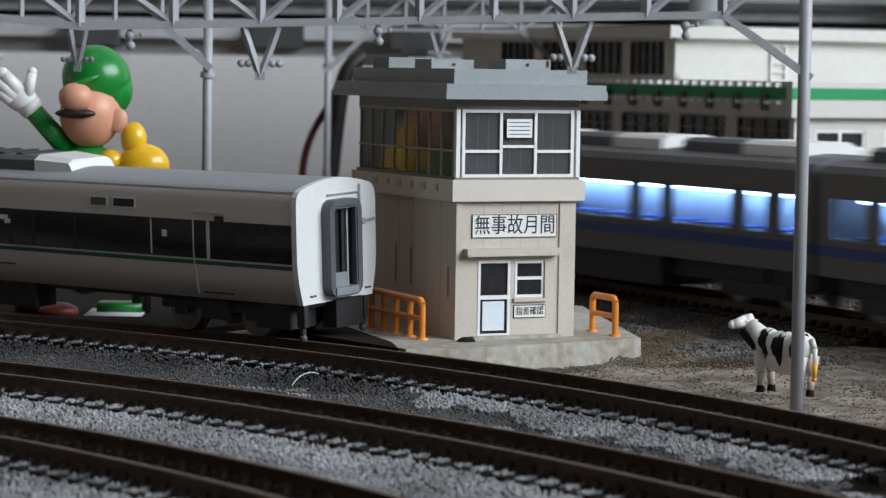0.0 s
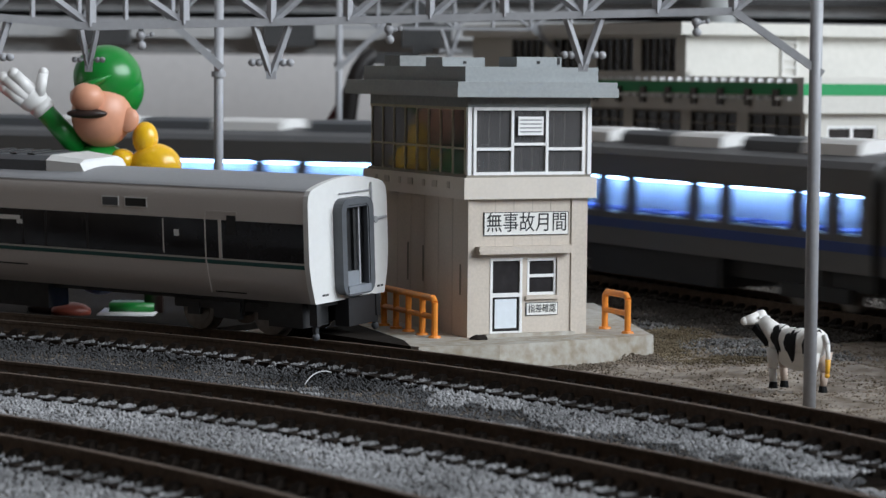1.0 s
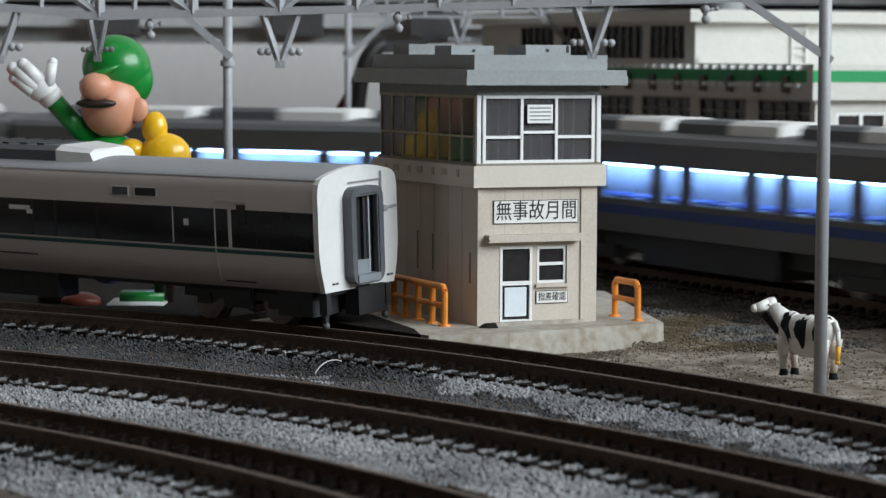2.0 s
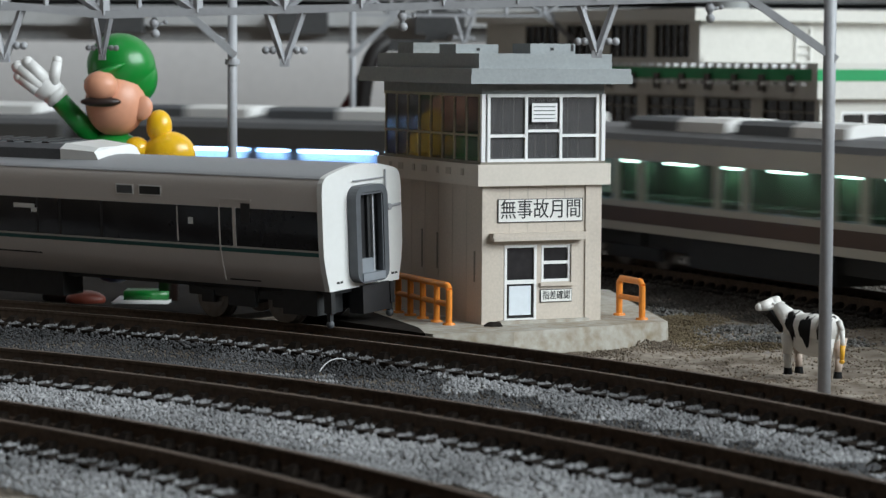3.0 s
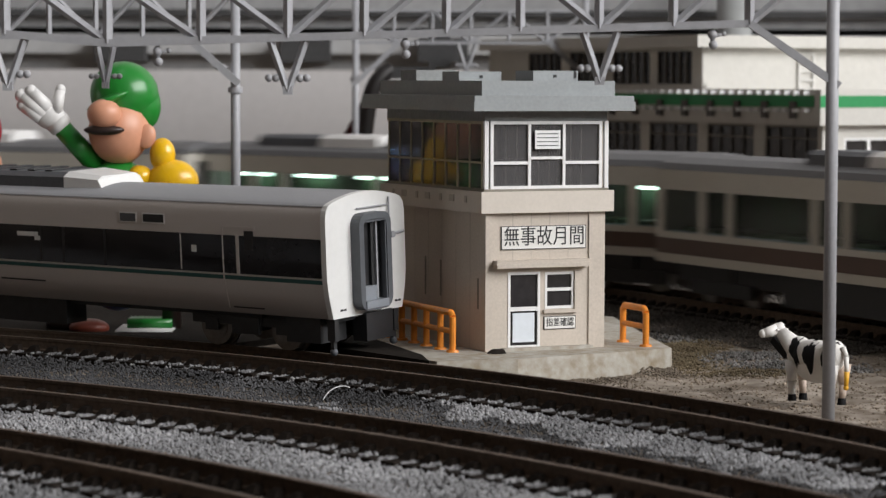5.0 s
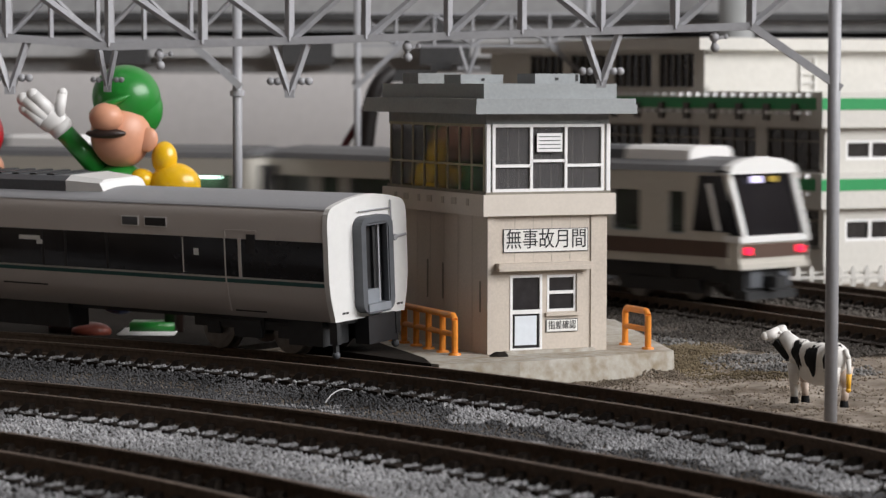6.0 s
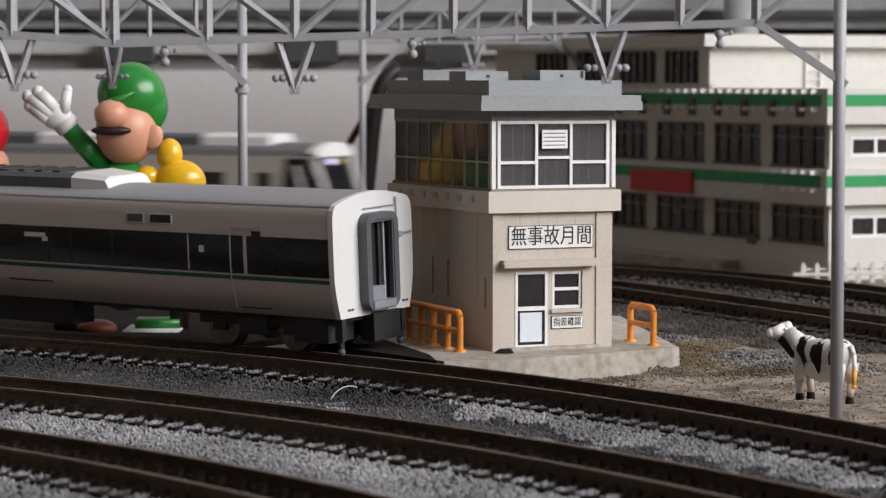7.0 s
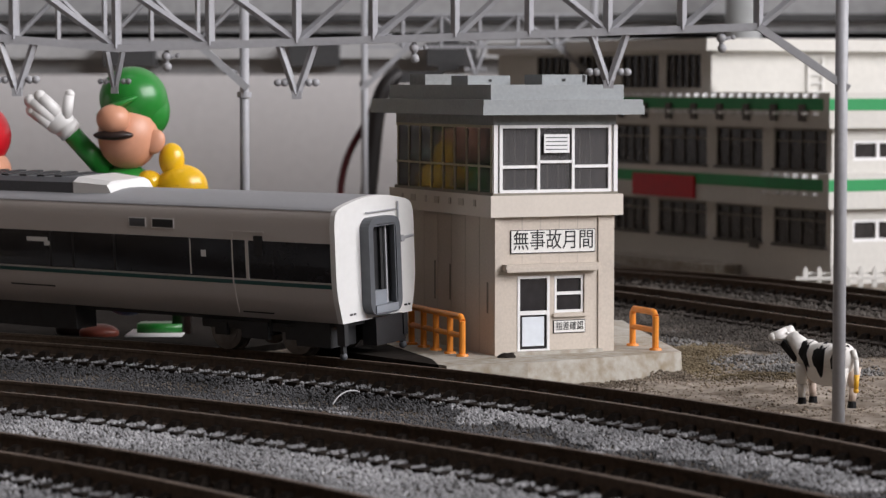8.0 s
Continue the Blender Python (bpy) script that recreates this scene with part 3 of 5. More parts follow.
def stones(name, places, sizes, material, label, rng, smooth=True):
    """Loose angular stones at places (n x 3), each a jittered octahedron, joined in one mesh."""
    global ICO
    if ICO is None:
        bm = bmesh.new()
        for c in ((1, 0, 0), (0, 1, 0), (-1, 0, 0), (0, -1, 0), (0, 0, 1), (0, 0, -1)):
            bm.verts.new(c)
        bm.verts.ensure_lookup_table()
        bm.verts.index_update()
        for i in range(4):
            bm.faces.new((bm.verts[i], bm.verts[(i + 1) % 4], bm.verts[4]))
            bm.faces.new((bm.verts[(i + 1) % 4], bm.verts[i], bm.verts[5]))
        ICO = (np.array([v.co[:] for v in bm.verts]), np.array([[v.index for v in f.verts] for f in bm.faces]))
        bm.free()
    v0, f0 = ICO
    n, k = len(places), len(v0)
    v = v0[None] * (1 + rng.uniform(-0.2, 0.2, (n, k, 1))) * rng.uniform(0.75, 1.25, (n, 1, 3))
    a = rng.uniform(0, 6.283, n)
    c, s = np.cos(a)[:, None], np.sin(a)[:, None]
    x, y = v[..., 0] * c - v[..., 1] * s, v[..., 0] * s + v[..., 1] * c
    v = np.stack([x, y, v[..., 2]], -1) * sizes[:, None, None] + places[:, None, :]
    f = f0[None] + (np.arange(n) * k)[:, None, None]
    me = bpy.data.meshes.new(name)
    me.from_pydata((v.reshape(-1, 3) * MM).tolist(), [], f.reshape(-1, 3).tolist())
    me.materials.append(material)
    me.polygons.foreach_set("use_smooth", [smooth] * len(me.polygons))
    ob = new(name, me)
    return tagged(ob, label, "ballast", kind="stuff")


def bank(o):
    """The ballast's height at a distance from the track's middle."""
    o = abs(o)
    return 0.95 if o < 4.9 else 1.4 if o < 8.4 else max(0.0, 1.1 - (o - 8.4) * 0.12)


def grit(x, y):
    """True on the band of dark fine grit that lies between the first two tracks, and at left where it paints the
    train's shade.
    """
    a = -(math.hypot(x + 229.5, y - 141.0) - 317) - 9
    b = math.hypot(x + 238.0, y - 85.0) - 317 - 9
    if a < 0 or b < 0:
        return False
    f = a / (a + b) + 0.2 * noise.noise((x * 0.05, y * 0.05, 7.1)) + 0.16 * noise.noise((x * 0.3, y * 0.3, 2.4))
    # k falls to 0 at left: there the dark band also paints the car's shadow
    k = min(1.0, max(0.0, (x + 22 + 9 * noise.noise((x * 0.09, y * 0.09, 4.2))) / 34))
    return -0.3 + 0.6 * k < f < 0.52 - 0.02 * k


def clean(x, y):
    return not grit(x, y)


def ballast(line, s0, s1, n, lo, hi, material, label, seed, step=3.6, size=(0.24, 0.52), start=None, keep=None):
    rng = np.random.default_rng(seed)
    out, sz = [], []
    start = s0 if start is None else start
    for s, o, r, u in zip(rng.uniform(s0, s1, n), rng.uniform(lo, hi, n), rng.uniform(size[0], size[1], n), rng.uniform(-0.25, 0.3, n)):
        if abs(o) < 9.1:
            ph = (s - start - 1 + step / 2) % step - step / 2
            if abs(ph) < 0.75 + r * 0.6 or abs(abs(o) - 4.9) < 0.75 + r * 0.5:
                continue
        x, y, _ = line.at(s, o)
        if keep and not keep(x, y):
            continue
        if keep is grit:
            o = min(abs(o), abs(math.hypot(x + 229.5, y - 141.0) - 317))
        out.append((x, y, bank(o) + u * r - 0.1 + 0.25 * noise.noise((x * 0.12, y * 0.12, 5.0))))
        sz.append(r)
    return stones("ballast", np.array(out), np.array(sz), material, label, rng)


FINE = (0.13, 0.31)
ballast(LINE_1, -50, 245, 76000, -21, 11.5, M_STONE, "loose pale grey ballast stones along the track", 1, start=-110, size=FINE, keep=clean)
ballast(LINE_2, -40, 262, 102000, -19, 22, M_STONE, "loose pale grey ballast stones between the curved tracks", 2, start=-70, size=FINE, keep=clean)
ballast(LINE_3, -45, 165, 50000, -18, 19, M_STONE, "loose pale grey ballast stones beside the inner track", 3, start=-70, size=FINE)
ballast(LINE_2, -70, 262, 120000, 8, 62, M_GRITSHADE, "dark grey fine grit between the curved tracks, widened at left as the train's shade", 6, start=-70, size=(0.1, 0.23), keep=grit)
ballast(LINE_B, 20, 178, 52000, -24, 18, M_STONEDIM, "dull grey-brown ballast stones under the running line", 4, start=-130, size=(0.11, 0.28))
ballast(LINE_C, -20, 190, 20000, -18, 16, M_STONEDIM, "dull grey-brown ballast stones under the far track", 5, start=-130, size=(0.2, 0.45))


def rubble():
    rng = np.random.default_rng(8)
    out, sz = [], []
    for x, y, r in zip(rng.uniform(8, 75, 34000), rng.uniform(315, 520, 34000), 0.05 + rng.uniform(0.0, 0.78, 34000) ** 6):
        d1 = math.hypot(x + 229.5, y - 141) - 317
        db = (x - 40) * 0.899 + (y - 503) * 0.438 if y < 503 else math.hypot(x + 64.3, y - 452.1) - 116
        if d1 < 9 or db > -11 or (x < 35 and 373 + (x - 10) * 0.6 < y < 440):
            continue
        if noise.noise((x * 0.09, y * 0.09, 3.3)) < -0.12 and rng.random() < 0.75:
            continue
        out.append((x, y, relief(x, y) + r * 0.2))
        sz.append(r + 0.06)
    # crumbs banked against the platform's front
    for u, v, r in zip(rng.uniform(0, 1, 2600), np.abs(rng.normal(0, 2.2, 2600)), rng.uniform(0.07, 0.22, 2600)):
        x, y = 6 + 29.5 * u + 0.52 * v, 370.4 + 17.6 * u - 0.85 * v
        if math.hypot(x + 229.5, y - 141) - 317 > 9.5:
            out.append((x, y, relief(x, y) + 1.3 * math.exp(-v * 0.7) * (0.6 + noise.noise((x * 0.3, y * 0.3, 9.0)))))
            sz.append(r)
    stones("rubble", np.array(out), np.array(sz), M_RUBBLE, "scattered brown earth crumbs and small stones", rng)["category"] = "rubble"


rubble()


def clumps():
    """Small heaps of pale stones left on the earth beyond the platform."""
    rng = np.random.default_rng(12)
    out, sz = [], []
    for cx, cy, sx, sy, n in ((50, 410, 5.5, 4.0, 900), (52, 398, 4.0, 3.0, 500), (33, 447, 5.0, 7.0, 500), (61, 392, 3.0, 4.0, 300), (39, 436, 4.0, 5.0, 400)):
        for x, y, r in zip(rng.normal(cx, sx, n), rng.normal(cy, sy, n), rng.uniform(0.08, 0.36, n)):
            if (x - 40) * 0.899 + (y - 503) * 0.438 < -12 and not (x < 35.5 and y < 441):
                out.append((x, y, relief(x, y) + r * 0.3 + 0.5 * math.exp(-((x - cx) / sx) ** 2 - ((y - cy) / sy) ** 2)))
                sz.append(r)
    stones("stone_heap", np.array(out), np.array(sz), M_HEAP, "small heaps of pale grey stones on brown earth", rng)["category"] = "stones"
    out, sz = [], []
    for cx, cy, sx, sy, n in ((41, 424, 3.5, 9.0, 2600), (38.5, 405, 2.0, 6.0, 1300), (47, 388, 6.0, 3.0, 1000)):
        for x, y, r in zip(rng.normal(cx, sx, n), rng.normal(cy, sy, n), rng.uniform(0.07, 0.26, n)):
            if (x - 40) * 0.899 + (y - 503) * 0.438 < -12 and not (x < 35.5 and y < 441):
                out.append((x, y, relief(x, y) + r * 0.3 + 0.45 * math.exp(-((x - cx) / sx) ** 2 - ((y - cy) / sy) ** 2)))
                sz.append(r)
    stones("dry_moss", np.array(out), np.array(sz), M_MOSS, "patches of dry brown moss crumbs on the earth", rng)["category"] = "moss"
    lump = bmesh.new()
    ball(lump, (9.2, 379.9, 3.45), 1.5, 0.9, 0.7, seg=12)
    for v in lump.verts:
        v.co += Vector((1, 0.6, 0.5)) * 0.5 * noise.noise(v.co * 0.9)
    tagged(part("stone", lump, M_SHADEDIRT, smooth=True), "dark lump of dirt beside the signal box door", "stone")



clumps()


# ---- standing train car ----
def car_profile(w=19.4, inset=1.25):
    half = [(inset, 5.2), (0.4, 8.4), (0.05, 10.8), (0.0, 13.0), (0.0, 19.4), (0.1, 20.3), (0.3, 21.1), (0.85, 21.8)]
    arch = [(1.7, 22.15), (3.6, 22.6), (5.6, 22.95), (7.6, 23.2)]
    roof = arch + [(w / 2, 23.3)] + [(w - y, z) for y, z in arch[::-1]]
    return half + roof + [(w - y, z) for y, z in half[::-1]]


def side_strip(bm, prof, x0, x1, z0, z1, out, w=19.4, n=5, mi=0):
    """A thin strip that follows the side's section from z0 to z1, out proud of it."""
    def y_at(z):
        for (ya, za), (yb, zb) in zip(prof, prof[1:]):
            if za <= z <= zb:
                return ya + (yb - ya) * (z - za) / (zb - za)
        return prof[0][0]
    rows = [(y_at(z0 + (z1 - z0) * i / n), z0 + (z1 - z0) * i / n) for i in range(n + 1)]
    sec = [(y - out, z) for y, z in rows] + [(y + 0.3, z) for y, z in rows[::-1]]
    extrude_x(bm, sec, x0, x1, mi)


def bogie(parent, x, w=19.4):
    b = part("bogie", B((x - 11, x + 11, 2.2, 3.2, 3.2, 4.5), (x - 11, x + 11, w - 3.2, w - 2.2, 3.2, 4.5), (x - 3, x + 3, 2.0, w - 2.0, 2.6, 5.0), (x - 8.2, x - 5.8, 1.9, 2.6, 2.2, 4.0), (x + 5.8, x + 8.2, 1.9, 2.6, 2.2, 4.0), (x - 2.6, x + 2.6, 1.6, 2.4, 2.0, 4.6)), M_DARKGREY, parent, bevel=0.15)
    for dx in (-7, 7):
        bm = bmesh.new()
        for y in (3.9, w - 3.9):
            d = -1 if y < w / 2 else 1
            tube(bm, (x + dx, y - 0.7 * d, 2.85), (x + dx, y + 0.7 * d, 2.85), 3.1, seg=26)
            tube(bm, (x + dx, y - 1.1 * d, 2.85), (x + dx, y - 0.6 * d, 2.85), 3.6, seg=26)
            tube(bm, (x + dx, y + 0.65 * d, 2.85), (x + dx, y + 0.8 * d, 2.85), 2.2, seg=20)
        tube(bm, (x + dx, 5, 2.85), (x + dx, w - 5, 2.85), 0.6)
        part("wheelset", bm, M_WHEEL, b)
    return b


def standing_car():
    t = empty("train_car", P(-14.7, 377.2, 3.3, 3.2, 0, -38.0) @ Matrix.Diagonal((1, 0.915, 0.985, 1)), "silver-grey model train car with dark window band and white end", "train car")
    prof = car_profile()
    L = 138.0
    bm = bmesh.new()
    n = len(prof)
    r = [[bm.verts.new((x, y, z)) for y, z in prof] for x in (-L, -0.9)]
    for i in range(n):
        f = bm.faces.new((r[0][i], r[0][(i + 1) % n], r[1][(i + 1) % n], r[1][i]))
        f.material_index = 1 if 6 < i < n - 8 else 0
        f.smooth = i < n - 1
    for x in (-L, -0.9):
        bm.faces.new([bm.verts.new((x, y, z)) for y, z in prof])
    part("body", bm, [M_BODY, M_CARROOF], t)
    bm = bmesh.new()
    side_strip(bm, prof, -L + 1, -1.0, 11.25, 16.95, 0.06)
    part("window_band", bm, M_BANDGLASS, t, "glossy black window band")
    bm = bmesh.new()
    side_strip(bm, prof, -L + 1, -1.0, 10.35, 10.95, 0.05)
    part("stripe", bm, M_STRIPE, t, "thin dark green stripe")
    # roof gutter, door lines, grab rails, vents and reflections of seats behind the glass
    bm = bmesh.new()
    side_strip(bm, prof, -L, -0.9, 21.62, 21.78, 0.16, n=1)
    part("gutter", bm, M_CARROOF, t)
    d = bmesh.new()
    side_strip(d, prof, -20.05, -19.8, 5.9, 18.1, 0.10)
    side_strip(d, prof, -20.0, -13.6, 18.05, 18.3, 0.12, n=1)
    part("door_joint", d, M_BODY, t)
    d = bmesh.new()
    side_strip(d, prof, -17.3, -16.7, 11.2, 17.0, 0.14)
    side_strip(d, prof, -28.5, -28.25, 11.5, 16.8, 0.10)
    part("glazing_bar", d, M_BODY, t)
    d = bmesh.new()
    side_strip(d, prof, -15.6, -13.9, 14.8, 17.7, 0.16)
    part("door_window", d, M_BLACK, t)
    d = bmesh.new()
    side_strip(d, prof, -19.0, -13.0, 6.0, 6.2, 0.08, n=1)
    part("step", d, M_BLACK, t)
    for x0, x1 in ((-35.9, -31.7), (-40.7, -37.5)):
        d = bmesh.new()
        side_strip(d, prof, x0 - 0.25, x1 + 0.2, 18.15, 19.75, 0.08, n=2)
        v = part("vent", d, M_CAREND, t)
        d = bmesh.new()
        side_strip(d, prof, x0, x1, 18.35, 19.55, 0.14, n=2)
        part("vent_grille", d, M_DARKGREY if x0 > -37 else M_MIDGREY, v)
    d = bmesh.new()
    side_strip(d, prof, -68, -58, 8.0, 8.25, 0.05, n=1)
    part("marking", d, M_DARKGREY, t)
    # white strips on the band paint the reflections of the seats
    for x0, x1, z0, z1 in ((-63.5, -58.8, 15.2, 15.9), (-59.6, -58.3, 14.6, 15.3), (-26.2, -25.2, 14.2, 15.2)):
        d = bmesh.new()
        side_strip(d, prof, x0, x1, z0, z1, 0.08, n=1)
        part("seat_glimpse", d, M_CAREND, t)
    for x in (-44, -53, -58):
        d = bmesh.new()
        side_strip(d, prof, x - 0.5, x, 11.3, 16.9, 0.07)
        part("pillar", d, M_BLACK, t)
    # white end plate with a rounded rim
    bm = bmesh.new()
    sec = [(y + (0.12 if y > 9.7 else -0.12), z) for y, z in prof]
    extrude_x(bm, sec, -0.95, 0.0)
    part("end_plate", bm, M_CAREND, t, "white end plate", bevel=0.3)
    # gangway: dark frame, inner frame, door and footplate
    g = part("gangway", ring_x(rounded(5.9, 13.8, 5.9, 20.2, 1.8), rounded(7.0, 12.7, 6.9, 19.2, 1.0), 0.0, 1.7), M_MIDGREY, t, "blue-grey gangway frame")
    part("inner_frame", B((0.9, 1.6, 6.95, 7.15, 6.9, 19.1), (0.9, 1.6, 12.35, 12.6, 6.9, 19.1), (0.9, 1.6, 7.15, 12.35, 18.85, 19.1)), M_MIDGREY, g)
    part("door_pillar", B((0.3, 0.7, 11.2, 11.55, 6.9, 18.9)), M_STEELGREY, g)
    part("doorway", B((0.02, 0.3, 6.9, 12.6, 6.8, 19.2)), M_BLACK, g)
    part("door_edge", B((0.3, 0.8, 9.8, 10.4, 7, 18.6)), M_DARKGREY, g)
    part("footplate", B((0.3, 1.9, 7.0, 12.5, 6.2, 7.3), (0.3, 1.1, 7.6, 10.6, 7.3, 9.4)), M_FOOTPLATE, g, bevel=0.25)
    bm = bmesh.new()
    tube(bm, (0.3, 15.6, 16.4), (0.3, 18.8, 16.6), 0.22)
    tube(bm, (0.3, 15.2, 18.2), (0.3, 15.2, 22.0), 0.14)
    tube(bm, (0.3, 7.2, 20.9), (0.3, 15.0, 20.9), 0.12)
    tube(bm, (0.0, 15.9, 16.4), (0.6, 15.9, 16.4), 0.5)
    part("grab_rail", bm, M_STEELGREY, t)
    for y in (2.8, 16.4):
        part("marking", B((0.01, 0.06, y, y + 0.7, 6.2, 6.5), (0.01, 0.06, y + 0.9, y + 1.5, 6.2, 6.5)), M_DARKGREY, t)
    # roof unit with a white cowl
    bm = bmesh.new()
    extrude_x(bm, [(4.0, 22.4), (4.2, 24.3), (5.4, 25.0), (14.0, 25.0), (15.2, 24.3), (15.4, 22.4)], -96, -56.5)
    u = part("roof_unit", bm, M_ROOFUNIT, t, "dark grey roof unit with a white cowl", bevel=0.2)
    bm = bmesh.new()
    r0 = [(4.0, 22.4), (4.0, 24.4), (5.4, 25.15), (14.0, 25.15), (15.4, 24.4), (15.4, 22.4)]
    a = [bm.verts.new((-56.4, y, z)) for y, z in r0]
    b = [bm.verts.new((-49.5 + (0.0 if z > 23 else 1.0), 9.7 + (y - 9.7) * 0.9, 22.5 + (z - 22.4) * 0.75)) for y, z in r0]
    for i in range(6):
        bm.faces.new((a[i], a[(i + 1) % 6], b[(i + 1) % 6], b[i]))
    bm.faces.new(a[::-1])
    bm.faces.new(b)
    part("cowl", bm, M_CAREND, u, bevel=0.25)
    for i in range(9):
        part("louvre", B((-94 + i * 4, -92.4 + i * 4, 5.6, 13.8, 25.0, 25.25)), M_DARKGREY, u)
    # underframe
    part("underframe", B((-L + 2, -1.5, 2.8, 16.6, 4.4, 5.6)), M_DARKGREY, t)
    part("equipment_box", B((-9.5, -3.0, 1.7, 8.0, 1.4, 5.4)), M_DARKGREY, t, bevel=0.2)
    part("equipment_box", B((-82, -55, 1.8, 6.5, 1.2, 5.4)), M_DARKGREY, t, bevel=0.2)
    part("equipment_box", B((-9.5, -3.0, 11.5, 17.5, 1.4, 5.4)), M_DARKGREY, t, bevel=0.2)
    part("drawgear", B((-2.0, 0.6, 8.4, 15.0, 1.2, 5.4)), M_BLACK, t)
    for y in (1.6, 16.4):
        part("step_iron", B((-1.6, -0.2, y, y + 1.0, 1.9, 5.2), (-1.2, -0.6, y + 0.1, y + 0.9, 0.4, 1.9)), M_DARKGREY, t)
        bm = bmesh.new()
        ball(bm, (-0.9, y + 0.5, 0.3), 0.6)
        part("cable_plug", bm, M_MIDGREY, t, smooth=True)
    bogie(t, -17.5)
    bogie(t, -L + 17.5)


standing_car()


# ---- catenary gantries ----
def pole(parent, x, y, z0, z1, r):
    bm = bmesh.new()
    tube(bm, (x, y, z0), (x, y, z1), r, r * 0.97, seg=20)
    p = part("pole", bm, M_STEELGREY, parent)
    for f in p.data.polygons:
        f.use_smooth = len(f.vertices) == 4
    return p


def insulator(parent, x, y, z, r, side=1):
    bm = bmesh.new()
    tube(bm, (x - 0.6 * side * r, y, z), (x + 3.7 * side * r, y, z), r * 0.4)
    ball(bm, (x + 1.0 * side * r, y, z), r, seg=14)
    ball(bm, (x + 2.7 * side * r, y, z), r * 1.0, seg=14)
    part("insulator", bm, M_STEELGREY, parent, smooth=True)


def drop_bracket(parent, x, y, z, h, w, k=1.0):
    bm = bmesh.new()
    ridged(bm, (x - w / 2, y, z), (x, y, z - h), 0.95 * k, 1.2 * k)
    ridged(bm, (x + w / 2, y, z), (x, y, z - h), 0.95 * k, 1.2 * k)
    box(bm, x - 0.6 * k, x + 0.6 * k, y - 0.5 * k, y + 0.5 * k, z - h - 0.35 * k, z - h + 0.7 * k)
    b = part("drop_bracket", bm, M_STEELGREY, parent)
    insulator(b, x + 1.0 * k, y, z - h + 1.7 * k, 0.5 * k, 1)
    insulator(b, x - 1.0 * k, y, z - h + 1.7 * k, 0.5 * k, -1)


def chord(parent, a, b, w, d):
    bm = bmesh.new()
    bar(bm, a, b, w, d)
    part("chord", bm, M_STEELGREY, parent, bevel=0.14)


def gantry_front():
    t = empty("catenary_gantry", P(0, 0, 0), "grey plastic lattice gantry over the tracks on a round pole", "gantry", "catenary gantries")
    y = 331.0
    xs = [-66.0, -53.3, -40.6, -29.0, -18.2, -8.7, 1.5, 10.7, 20.5, 29.7, 39.2, 49.4]
    def zc(x):
        return 47.15 + (x + 40.6) * 0.0335 if x > -40.6 else 47.15 - (x + 40.6) * 0.09
    H = 8.2
    for a, b in zip(xs, xs[1:]):
        if b < 49:
            chord(t, (a, y, zc(a)), (b + 0.05, y, zc(b)), 0.95, 1.3)
        chord(t, (a, y, zc(a) + H), (b + 0.05, y, zc(b) + H), 0.95, 1.3)
    for x in xs[:-1]:
        bm = bmesh.new()
        ridged(bm, (x, y, zc(x)), (x, y, zc(x) + H), 1.15, 1.7)
        part("upright", bm, M_STEELGREY, t)
    ties = [(2, 1), (3, 2), (4, 3), (4, 5), (5, 6), (6, 7), (8, 7), (8, 9), (9, 10), (10, 11), (1, 0)]
    for a, b in ties:
        bm = bmesh.new()
        ridged(bm, (xs[a], y + 0.1, zc(xs[a])), (xs[b], y + 0.1, zc(xs[b]) + H), 1.0, 1.4)
        part("diagonal", bm, M_STEELGREY, t)
    pole(t, 49.44, 330.0, -0.5, 70, 0.82)
    bm = bmesh.new()
    bar(bm, (39.2, y - 0.4, zc(39.2)), (50.3, y - 1.2, 42.1), 0.95, 0.9)
    part("strut", bm, M_STEELGREY, t)
    for x in (-53.0, -18.2, 20.6):
        drop_bracket(t, x, y, zc(x) - 0.3, 6.4, 4.4)
    drop_bracket(t, -41.8, y + 7.5, zc(-41.0) - 0.4, 5.0, 2.0, 0.75)
    for x in (-34.4, -3.6, 34.6):
        bm = bmesh.new()
        tube(bm, (x, y, zc(x)), (x, y, zc(x) - 2.2), 0.3)
        ball(bm, (x, y, zc(x) - 1.2), 0.62, seg=14)
        ball(bm, (x + 0.1, y, zc(x) - 2.5), 0.58, seg=14)
        tube(bm, (x - 0.2, y, zc(x) - 1.5), (x + 1.5, y, zc(x) - 1.1), 0.22)
        ball(bm, (x + 1.4, y, zc(x) - 1.1), 0.34, seg=12)
        part("hanging_insulator", bm, M_STEELGREY, t, smooth=True)


